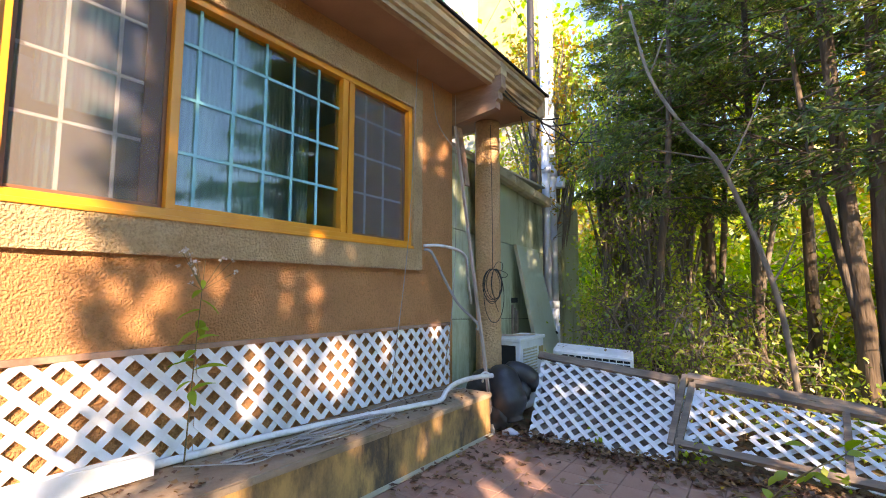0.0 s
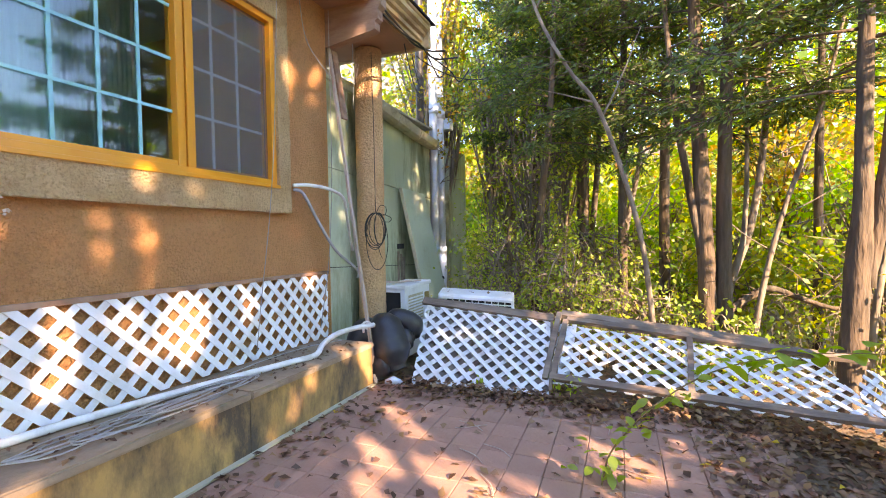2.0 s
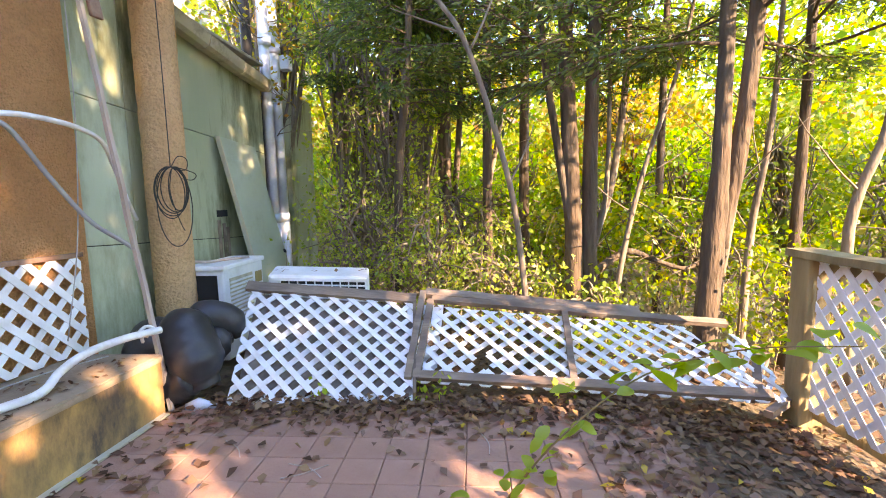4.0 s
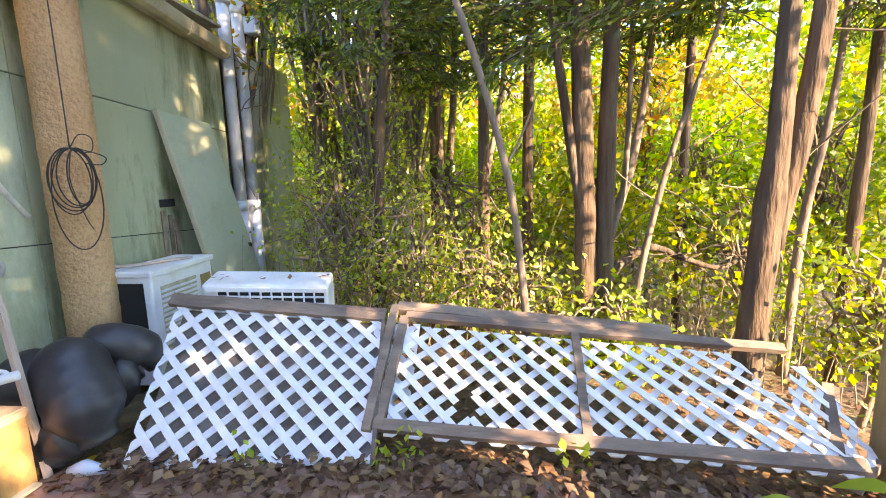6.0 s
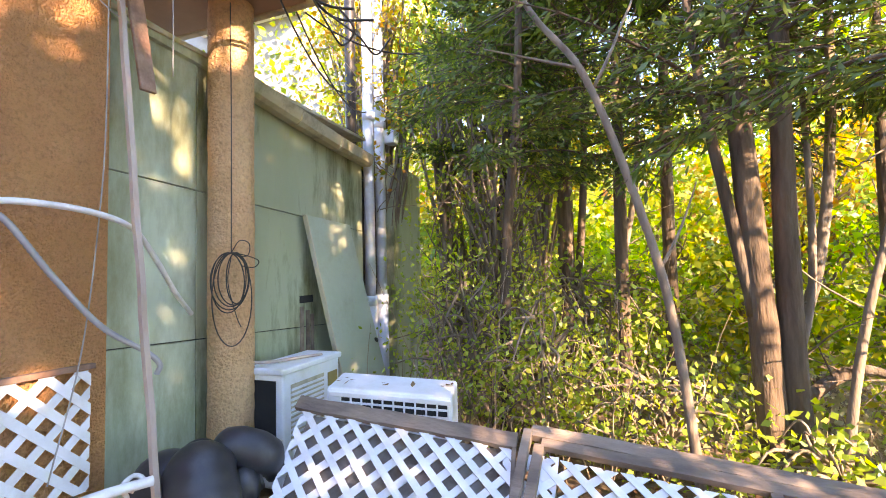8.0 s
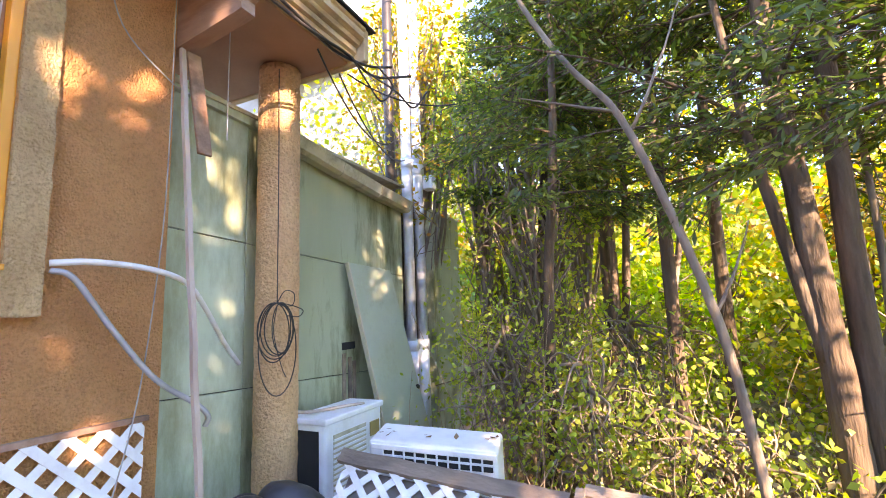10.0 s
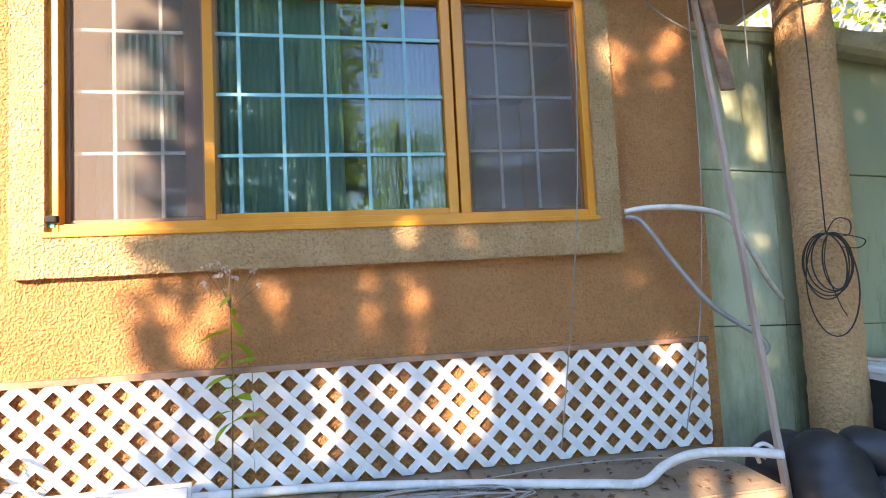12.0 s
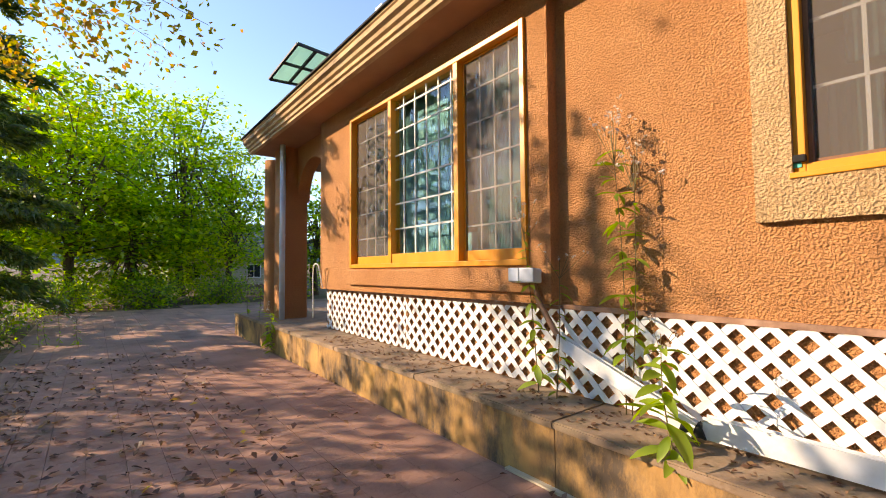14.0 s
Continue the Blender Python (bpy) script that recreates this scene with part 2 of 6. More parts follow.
WEED = leaf_material("weed_leaves", [(0.18, 0.28, 0.03), (0.30, 0.42, 0.05), (0.42, 0.48, 0.07)], 0.5)
GREY_SHEET = material("grey_backing_sheet", (0.26, 0.22, 0.20), (0.36, 0.31, 0.28), 5, 0.85, 0.4, 18, stain_shade=(0.15, 0.11, 0.08), stain_shade_scale=4, stain_shade_amt=0.7)
FLOWER = leaf_material("pale_weed_flowers", [(0.62, 0.52, 0.45), (0.75, 0.66, 0.60)], 0.3)
STEM = material("weed_stem", (0.16, 0.14, 0.05), (0.24, 0.15, 0.07), 20, 0.8, 0)
YELLOW_WALL = material("yellow_render", (0.62, 0.46, 0.16), (0.68, 0.52, 0.20), 3, 0.9, 0.2, 20)
WHITE_PAINT = material("white_painted_wood", (0.76, 0.77, 0.76), (0.82, 0.83, 0.82), 3, 0.6, 0.1, 20)
PALE_WALL = material("pale_render", (0.29, 0.28, 0.25), (0.34, 0.32, 0.29), 2, 0.9, 0.2, 20)
TILE_ROOF = material("grey_tile_roof", (0.12, 0.13, 0.15), (0.20, 0.21, 0.23), 5, 0.7, 0.2, 20)
CREAM = material("cream_render", (0.48, 0.42, 0.30), (0.55, 0.48, 0.35), 2, 0.9, 0.2, 20)
HILL = material("hazy_hill", (0.10, 0.14, 0.16), (0.14, 0.18, 0.20), 0.05, 1.0, 0)
GREEN_SHEET = leaf_material("translucent_green_sheet", [(0.55, 0.74, 0.62), (0.60, 0.78, 0.66)], 0.6)
STEEL = material("black_steel", (0.03, 0.03, 0.035), (0.05, 0.05, 0.055), 8, 0.5, 0, metal=0.3)


# ---- helpers ----
def part(name, bm, mat, parent=None, label="", smooth=False):
    """One mesh object from a bmesh in world coordinates, as a part of parent where there is one."""
    me = bpy.data.meshes.new(name)
    if parent is not None:
        bmesh.ops.translate(bm, verts=bm.verts, vec=-base_of(parent))
    bmesh.ops.recalc_face_normals(bm, faces=bm.faces)
    bm.to_mesh(me)
    bm.free()
    if smooth:
        me.shade_smooth()
    me.materials.append(mat)
    ob = new(name, me)
    if parent is not None:
        ob.parent = parent
    if label:
        ob["label"] = label
    return ob


def base_of(ob):
    v = Vector((0, 0, 0))
    while ob is not None:
        v += ob.location
        ob = ob.parent
    return v


def thing(name, at, label, category, group="", kind=""):
    ob = new(name)
    ob.location = at
    ob.empty_display_size = 0.1
    return tagged(ob, label, category, group, kind)


def box(bm, lo, hi, bevel=0.0):
    vs = bmesh.ops.create_cube(bm, size=1.0)["verts"]
    for v in vs:
        v.co = Vector([lo[i] + (v.co[i] + 0.5) * (hi[i] - lo[i]) for i in range(3)])
    if bevel:
        es = list({e for v in vs for e in v.link_edges})
        bmesh.ops.bevel(bm, geom=es, offset=bevel, segments=2, affect="EDGES", profile=0.5)
    return bm


def B(lo, hi, bevel=0.0):
    return box(bmesh.new(), lo, hi, bevel)


def beam_between(bm, p, q, w, h, up=(0, 0, 1), bevel=0.004, rough=0.0, cuts=1):
    """A board from p to q, w wide across and h high along up."""
    p, q, up = Vector(p), Vector(q), Vector(up)
    d = (q - p).normalized()
    s = d.cross(up).normalized()
    u = s.cross(d)
    rings = []
    for k in range(cuts + 1):
        c = p.lerp(q, k / cuts)
        j = Vector([random.uniform(-rough, rough) for _ in range(3)])
        rings.append([bm.verts.new(c + j + s * a * w / 2 + u * b * h / 2) for a, b in ((-1, -1), (1, -1), (1, 1), (-1, 1))])
    for r0, r1 in zip(rings, rings[1:]):
        for i in range(4):
            bm.faces.new((r0[i], r0[(i + 1) % 4], r1[(i + 1) % 4], r1[i]))
    bm.faces.new(rings[0][::-1])
    bm.faces.new(rings[-1])
    if bevel and cuts == 1:
        bmesh.ops.bevel(bm, geom=list(bm.edges), offset=bevel, segments=1, affect="EDGES")
    return bm


def smooth_path(pts, n=8):
    """A Catmull-Rom curve through the points."""
    P = [Vector(p) for p in pts]
    P = [P[0] * 2 - P[1]] + P + [P[-1] * 2 - P[-2]]
    out = []
    for i in range(1, len(P) - 2):
        a, b, c, d = P[i - 1:i + 3]
        for k in range(n):
            t = k / n
            out.append(0.5 * ((2 * b) + (c - a) * t + (2 * a - 5 * b + 4 * c - d) * t * t + (3 * b - a - 3 * c + d) * t ** 3))
    out.append(P[-2])
    return out


def tube(bm, pts, r, seg=8, wobble=0.0):
    """A round tube along the points; r is one radius or one a point."""
    pts = [Vector(p) for p in pts]
    R = r if isinstance(r, (list, tuple)) else [r] * len(pts)
    d0 = (pts[1] - pts[0]).normalized()
    n = d0.orthogonal().normalized()
    rings = []
    for k, p in enumerate(pts):
        d = (pts[min(k + 1, len(pts) - 1)] - pts[max(k - 1, 0)]).normalized()
        n = (n - d * n.dot(d)).normalized()
        b = d.cross(n)
        ring = []
        for i in range(seg):
            a = 2 * math.pi * i / seg
            w = 1 + random.uniform(-wobble, wobble)
            ring.append(bm.verts.new(p + (n * math.cos(a) + b * math.sin(a)) * R[k] * w))
        rings.append(ring)
    for r0, r1 in zip(rings, rings[1:]):
        for i in range(seg):
            bm.faces.new((r0[i], r0[(i + 1) % seg], r1[(i + 1) % seg], r1[i]))
    bm.faces.new(rings[0][::-1])
    bm.faces.new(rings[-1])
    return bm


def T(pts, r, seg=8, wobble=0.0, n=0):
    return tube(bmesh.new(), smooth_path(pts, n) if n else pts, r, seg, wobble)


def extrude_profile(prof, axis, a, b):
    """A closed profile drawn out along x or y from a to b."""
    bm = bmesh.new()
    put = (lambda p, s: (p[0], s, p[1])) if axis == "y" else (lambda p, s: (s, p[0], p[1]))
    r0 = [bm.verts.new(put(p, a)) for p in prof]
    r1 = [bm.verts.new(put(p, b)) for p in prof]
    n = len(prof)
    for i in range(n):
        bm.faces.new((r0[i], r0[(i + 1) % n], r1[(i + 1) % n], r1[i]))
    bm.faces.new(r0[::-1])
    bm.faces.new(r1)
    return bm


def quad_cloud(name, V, mat, parent=None, label="", category="", kind=""):
    """One mesh of many loose four-cornered leaves; V has the shape (n, 4, 3)."""
    n = len(V)
    off = np.array(base_of(parent)) if parent is not None else np.zeros(3)
    me = bpy.data.meshes.new(name)
    me.vertices.add(4 * n)
    me.vertices.foreach_set("co", (V - off).reshape(-1).astype(np.float32))
    me.loops.add(4 * n)
    me.loops.foreach_set("vertex_index", np.arange(4 * n, dtype=np.int32))
    me.polygons.add(n)
    me.polygons.foreach_set("loop_start", np.arange(0, 4 * n, 4, dtype=np.int32))
    me.update(calc_edges=True)
    me.materials.append(mat)
    ob = new(name, me)
    if parent is not None:
        ob.parent = parent
    return tagged(ob, label, category, kind=kind)


def unit(v):
    return v / np.maximum(np.linalg.norm(v, axis=1, keepdims=True), 1e-6)


def leaves(P, size, aspect=0.5, way=None, spread=1.0, flat=0.0, vary=0.4):
    """Leaf-shaped quads at the points P, along way (with some spread); flat 1 lays them level."""
    n = len(P)
    d = np.random.normal(size=(n, 3)) * spread
    if way is not None:
        d = d + way
    d = unit(d)
    d[:, 2] *= 1 - flat
    d = unit(d)
    r = np.random.normal(size=(n, 3))
    r[:, 2] *= 1 - flat
    s = unit(np.cross(d, r) if not flat else np.cross(d, np.array([[0, 0, 1.0]]) + 0.5 * (1 - flat) * r))
    L = size * (1 + np.random.uniform(-vary, vary, size=(n, 1)))
    w = L * aspect / 2
    nrm = np.cross(d, s)
    V = np.empty((n, 4, 3))
    V[:, 0] = P - d * L * 0.5
    V[:, 1] = P + s * w + nrm * L * 0.06
    V[:, 2] = P + d * L * 0.5
    V[:, 3] = P - s * w + nrm * L * 0.06
    return V


def clumps(centres, per, radius, squash=0.7):
    c = np.repeat(np.asarray(centres, float), per, axis=0)
    j = np.random.normal(size=c.shape) * radius
    j[:, 2] *= squash
    return c + j


def ground_z(x, y):
    z = -0.016 * y - 0.045
    if x > 0.8:
        z -= 0.14 * min(x - 0.8, 6.0)
    if y > 4.0:
        z -= 0.10 * min(y - 4.0, 4.0)
    if y > 10:
        z += 0.30 * (min(y, 60) - 10)
    if y < -14:
        z += 0.03 * (-14 - max(y, -60))
    return z


def floor_z(y):
    return -0.016 * y


def deck_z(y):
    return 0.375 - 0.016 * y


# ---- ground ----
def build_ground():
    bm = bmesh.new()
    xs = sorted(set([-400, -200, -100, -60, -40] + [-30 + 1.5 * i for i in range(41)] + [40, 60, 100, 200, 400] + [0.8, 1.4, 2.0, 2.6]))
    ys = sorted(set([-400, -200, -100, -60, -40] + [-30 + 1.5 * i for i in range(61)] + [80, 120, 200, 400] + [4.0, 4.6, 5.2]))
    grid = {}
    for i, x in enumerate(xs):
        for j, y in enumerate(ys):
            far = max(abs(x), abs(y)) > 35
            calm = -3 < x < 1.2 and -15 < y < 4.2
            z = ground_z(x, y) + (0 if calm or far else 0.05 * noise.noise(Vector((x * 0.7, y * 0.7, 0))))
            grid[i, j] = bm.verts.new((x, y, z))
    for i in range(len(xs) - 1):
        for j in range(len(ys) - 1):
            bm.faces.new((grid[i, j], grid[i + 1, j], grid[i + 1, j + 1], grid[i, j + 1]))
    return tagged(part("ground", bm, SOIL, None, smooth=True), "brown leaf-strewn soil sloping away among the trees", "ground", kind="structure")


build_ground()

# patio bed under the pavers, sloped like the patio
bed = extrude_profile([(-13.5, floor_z(-13.5) - 0.012), (3.98, floor_z(3.98) - 0.012), (3.98, -0.4), (-13.5, -0.2)], "x", -1.9, 1.05)
patio = tagged(part("pavement", bed, JOINT), "terracotta paved patio strewn with dead leaves", "patio", kind="structure")
far_bed = extrude_profile([(-14.5, floor_z(-14.5) - 0.012), (-7.7, floor_z(-7.7) - 0.012), (-7.7, -0.2), (-14.5, -0.2)], "x", -9.0, -1.904)
tagged(part("pavement_far", far_bed, PAVER), "terracotta paving beyond the porch", "paving", kind="structure")

# pale edging strip along the foot of the ledge
tagged(part("trim_edging", extrude_profile([(-0.9, floor_z(-0.9)), (3.78, floor_z(3.78)), (3.78, floor_z(3.78) + 0.012), (-0.9, floor_z(-0.9) + 0.012)], "x", -1.875, -1.835), CREAM), "pale cement edging strip at the foot of the ledge", "edging", kind="structure")

# ---- concrete ledge along the house ----
LEDGE_X = -1.875


def build_ledge():
    cuts = [-7.6, -5.6, -3.4, -1.9, -0.55, 0.9, 2.4, 3.80]
    ledge = thing("ledge", (-2.15, 0, 0), "rust-stained concrete ledge along the house wall", "ledge", kind="structure")
    for a, b in zip(cuts, cuts[1:]):
        x0 = -2.7 if b > -5 else -4.4
        bm = bmesh.new()
        prof = [(a + 0.003, floor_z(a) - 0.05), (b - 0.003, floor_z(b) - 0.05), (b - 0.003, deck_z(b) - 0.045), (a + 0.003, deck_z(a) - 0.045)]
        part("ledge_block", extrude_profile(prof, "x", x0, LEDGE_X), CONCRETE, ledge)
        prof = [(a + 0.002, deck_z(a) - 0.044), (b - 0.002, deck_z(b) - 0.044), (b - 0.002, deck_z(b)), (a + 0.002, deck_z(a))]
        cap = extrude_profile(prof, "x", x0, LEDGE_X + 0.02)
        bmesh.ops.bevel(cap, geom=list(cap.edges), offset=0.008, segments=2, affect="EDGES")
        part("coping", cap, DECK_TOP, ledge)


build_ledge()

# ---- house walls ----
WX, WX1 = -2.39, -2.29
W2 = (0.455, 3.225, 1.65, 2.955)
W1 = (-3.86, -1.075, 1.255, 3.065)
TOP = 3.42
house = thing("wall_house", (-2.5, 0, 0), "orange stucco house wall in dappled sun", "house wall", kind="structure")
for n, lo, hi in (("a", (-2.59, -0.88, 0.2), (WX, W2[0], TOP)), ("b", (-2.59, W2[1], 0.2), (WX, 3.93, TOP)), ("c", (-2.59, W2[0], 0.2), (WX, W2[1], W2[2])), ("d", (-2.59, W2[0], W2[3]), (WX, W2[1], TOP))):
    part("stucco_wall", B(lo, hi), STUCCO, house)
part("plinth", B((-2.594, -4.75, 0.2), (WX, -0.882, 0.985)), STUCCO, house)
for lo, hi in (((-2.595, -4.75, 0.986), (WX1, W1[0], TOP)), ((-2.595, W1[1], 0.986), (WX1, -0.88, TOP)), ((-2.595, W1[0], 0.986), (WX1, W1[1], W1[2])), ((-2.595, W1[0], W1[3]), (WX1, W1[1], TOP))):
    part("stucco_wall", B(lo, hi), STUCCO, house)
# rounded end of the bay
part("rounded_corner", T([(-2.44, -4.75, 0.987), (-2.44, -4.75, TOP)], 0.152, 20), STUCCO, house, smooth=True)
part("end_wall", B((-7.0, 3.78, 0.2), (-2.592, 3.926, TOP)), STUCCO, house)
part("side_wall", B((-7.0, -4.9, 0.2), (-2.46, -4.75, TOP)), STUCCO, house)
part("back_wall", B((-7.15, -4.9, 0.2), (-7.0, 3.926, TOP)), ROOM, house)
part("party_wall", B((-7.0, -0.95, 0.2), (-2.6, -0.8, TOP)), ROOM, house)
part("inner_wall", B((-5.2, -4.75, 0.2), (-5.1, 3.78, TOP)), ROOM, house)
tagged(part("floor", B((-7.0, -4.75, 0.3), (-2.6, 3.78, 0.4)), ROOM), "dim floor inside the house", "floor", kind="structure")
tagged(part("ceiling", B((-7.0, -4.75, 3.36), (-2.6, 3.78, 3.41)), ROOM), "dim ceiling inside the house", "ceiling", kind="structure")
# sill band below the bay window
part("window_band", B((-2.30, -3.9, 1.06), (WX1 + 0.045, -1.0, 1.235), 0.012), STUCCO, house)

# brown capping strip above the lattice
tagged(part("trim_cap", extrude_profile([(-0.84, 0.955), (3.86, 0.905), (3.86, 0.93), (-0.84, 0.985)], "x", WX, WX + 0.035), BEAM), "dark brown capping strip above the lattice skirting", "trim", kind="structure")
tagged(part("trim_cap_bay", extrude_profile([(-4.7, 0.955), (-0.86, 0.95), (-0.86, 0.975), (-4.7, 0.98)], "x", WX, WX + 0.035), BEAM), "dark brown capping strip above the bay lattice", "trim", kind="structure")


# ---- rough surround of the long window ----
def build_surround():
    s = thing("trim_surround", (-2.36, 1.8, 1.5), "coarse beige stucco surround of the long window", "window surround", kind="structure")
    y0, y1, z0, z1 = 0.30, 3.37, 1.44, 3.17
    for lo, hi in (((WX, y0, z0), (WX + 0.05, y1, W2[2])), ((WX, y0, W2[3]), (WX + 0.05, y1, z1)), ((WX, y0, W2[2] + 0.001), (WX + 0.049, W2[0], W2[3] - 0.001)), ((WX, W2[1], W2[2] + 0.001), (WX + 0.049, y1, W2[3] - 0.001))):
        bm = B(lo, hi)
        bmesh.ops.subdivide_edges(bm, edges=[e for e in bm.edges if e.calc_length() > 0.4], cuts=40)
        for v in bm.verts:
            if v.co.x > WX + 0.03 and (v.co.z < z0 + 0.01 or v.co.z > z1 - 0.01 or v.co.y < y0 + 0.01 or v.co.y > y1 - 0.01):
                v.co += Vector((-0.012, 0, 0)) + 0.008 * noise.noise_vector(v.co * 14)
        part("stucco_band", bm, STUCCO_COARSE, s)


build_surround()


# ---- windows ----
def pane_with_bars(win, name, y0, y1, z0, z1, x, cols, rows, bar, mat, ys=None, zs=None):
    """A glass pane with its glazing bars between y0..y1 and z0..z1."""
    g = part("pane", B((x - 0.004, y0, z0), (x, y1, z1)), GLASS, win)
    g.visible_shadow = False
    for y in ys or [y0 + (y1 - y0) * i / cols for i in range(1, cols)]:
        part("glazing_bar", B((x + 0.001, y - bar / 2, z0), (x + 0.011, y + bar / 2, z1)), mat, win)
    for z in zs or [z0 + (z1 - z0) * k / rows for k in range(1, rows)]:
        if z < z1 - 0.03:
            part("glazing_bar", B((x + 0.002, y0, z - bar / 2), (x + 0.012, y1, z + bar / 2)), mat, win)


def rect_ring(win, name, x0, x1, y0, y1, z0, z1, w, mat, wb=None):
    wb = wb or w
    r = lambda lo, hi: part(name, B(lo, hi, 0.004), mat, win)
    r((x0, y0, z0), (x1, y0 + w, z1))
    r((x0, y1 - w, z0), (x1, y1, z1))
    r((x0, y0 + w, z0), (x1 - 0.002, y1 - w, z0 + wb))
    r((x0, y0 + w, z1 - w), (x1 - 0.002, y1 - w, z1))


def curtain(y0, y1, z0, z1, x, amp=0.006, wave=0.035):
    bm = bmesh.new()
    n = int((y1 - y0) / 0.006)
    a = []
    for i in range(n + 1):
        y = y0 + (y1 - y0) * i / n
        dx = amp * math.sin(2 * math.pi * (y - y0) / wave + 0.6 * math.sin(9 * y)) 
        a.append((bm.verts.new((x + dx, y, z0)), bm.verts.new((x + dx * 0.8, y, z1))))
    for p, q in zip(a, a[1:]):
        bm.faces.new((p[0], q[0], q[1], p[1]))
    bmesh.ops.solidify(bm, geom=list(bm.faces), thickness=0.003)
    return tagged(part("curtain", bm, CURTAIN, None, smooth=True), "pleated teal curtain, real or added, hanging behind the window glass", "curtain")


def build_long_window():
    y0, y1, z0, z1 = W2
    win = thing("window_1", (-2.4, 1.8, z0), "long orange-framed window with turquoise glazing bars", "window", kind="structure")
    rect_ring(win, "window_frame", -2.47, WX + 0.025, y0, y1, z0, z1, 0.045, FRAME)
    part("sill", B((-2.40, y0 - 0.01, z0 - 0.022), (WX + 0.058, y1 + 0.005, z0 + 0.004), 0.004), FRAME, win)
    m0, m1 = 1.178, 2.443
    part("mullion", B((-2.46, m0 - 0.03, z0 + 0.045), (WX + 0.02, m0 + 0.02, z1 - 0.045), 0.004), FRAME, win)
    part("mullion", B((-2.46, m1 - 0.062, z0 + 0.045), (WX + 0.02, m1 - 0.008, z1 - 0.045), 0.004), FRAME, win)
    part("mullion", B((-2.46, m1 + 0.004, z0 + 0.045), (WX + 0.022, m1 + 0.06, z1 - 0.045), 0.004), FRAME, win)
    # middle light
    part("bottom_rail", B((-2.45, m0 + 0.02, z0 + 0.045), (WX + 0.012, m1 - 0.062, z0 + 0.075), 0.003), FRAME, win)
    pane_with_bars(win, "pane", m0 + 0.02, m1 - 0.062, z0 + 0.075, z1 - 0.045, -2.425, 6, 5, 0.018, MUNTIN, [1.31 + 0.2175 * i for i in range(5)], [2.03, 2.352, 2.675])
    # side lights with insect screens
    for a, b, cols in ((y0 + 0.045, m0 - 0.03, 3), (m1 + 0.06, y1 - 0.045, 3)):
        pane_with_bars(win, "pane", a + 0.02, b - 0.02, z0 + 0.06, z1 - 0.05, -2.455, cols, 5, 0.016, MUNTIN_PALE, [a + 0.205, a + 0.425], [2.055, 2.37, 2.69])
        rect_ring(win, "screen_frame", -2.425, -2.41, a, b, z0 + 0.046, z1 - 0.046, 0.022, SASH_DARK)
        s = part("insect_screen", B((-2.418, a + 0.02, z0 + 0.066), (-2.416, b - 0.02, z1 - 0.066)), SCREEN, win)
    part("screen_stile", B((-2.44, m0 - 0.14, z0 + 0.05), (-2.428, m0 - 0.03, z1 - 0.05), 0.003), SASH_DARK, win)
    part("latch", B((WX + 0.02, y0 + 0.0, z0 + 0.05), (WX + 0.05, y0 + 0.05, z0 + 0.085), 0.008), DARK, win)
    part("latch_tape", B((WX + 0.026, y0 - 0.015, z0 + 0.028), (WX + 0.03, y0 + 0.03, z0 + 0.05)), material("teal_tape", (0.02, 0.42, 0.40), (0.03, 0.46, 0.44), 4, 0.5, 0), win)
    curtain(1.19, 1.83, 1.5, 3.1, -2.50)
    # added sheet: its teal stands in for the hazy reflection on this half
    curtain(1.95, 2.75, 1.5, 3.1, -3.25)
    # two small added sheets standing for pale turquoise panel shapes indoors
    curtain(0.62, 0.95, 2.16, 2.75, -2.56)
    curtain(0.55, 0.74, 1.72, 2.08, -2.56)


def build_bay_window():
    y0, y1, z0, z1 = W1
    win = thing("window_2", (-2.3, -2.4, z0), "tall orange-framed bay window with pale glazing bars", "window", kind="structure")
    rect_ring(win, "window_frame", -2.39, WX1 + 0.025, y0, y1, z0, z1, 0.045, FRAME)
    m0, m1 = -2.945, -1.857
    for m in (m0, m1):
        part("mullion", B((-2.38, m - 0.03, z0 + 0.045), (WX1 + 0.02, m + 0.03, z1 - 0.045), 0.004), FRAME, win)
    part("bottom_rail", B((-2.37, m0 + 0.03, z0 + 0.045), (WX1 + 0.01, m1 - 0.03, z0 + 0.14), 0.003), FRAME, win)
    pane_with_bars(win, "pane", m0 + 0.03, m1 - 0.03, z0 + 0.14, z1 - 0.045, -2.335, 6, 7, 0.016, MUNTIN_PALE, [-2.75, -2.55, -2.355, -2.165, -1.98], [1.655, 1.915, 2.17, 2.425, 2.68, 2.925])
    for a, b in ((y0 + 0.045, m0 - 0.03), (m1 + 0.03, y1 - 0.045)):
        pane_with_bars(win, "pane", a + 0.02, b - 0.02, z0 + 0.14, z1 - 0.05, -2.37, 4, 7, 0.014, MUNTIN_PALE, None, [1.595, 1.89, 2.17, 2.47, 2.76])
        rect_ring(win, "screen_frame", -2.345, -2.33, a, b, z0 + 0.046, z1 - 0.046, 0.02, FRAME, 0.085)
        part("insect_screen", B((-2.338, a + 0.018, z0 + 0.12), (-2.336, b - 0.018, z1 - 0.064)), SCREEN, win)
    # curtains added to brighten the bay panes, where the glass mirrors pale sky
    curtain(-3.8, -3.0, 1.0, 3.2, -2.47)
    curtain(-2.98, -2.05, 1.0, 3.2, -2.50)
    curtain(-1.80, -1.12, 1.0, 3.2, -2.47)
    tagged(part("storage_box", B((-2.68, -2.15, 1.2), (-2.47, -1.88, 1.56), 0.02), MUNTIN), "turquoise box standing inside the bay window", "box")


build_long_window()
build_bay_window()


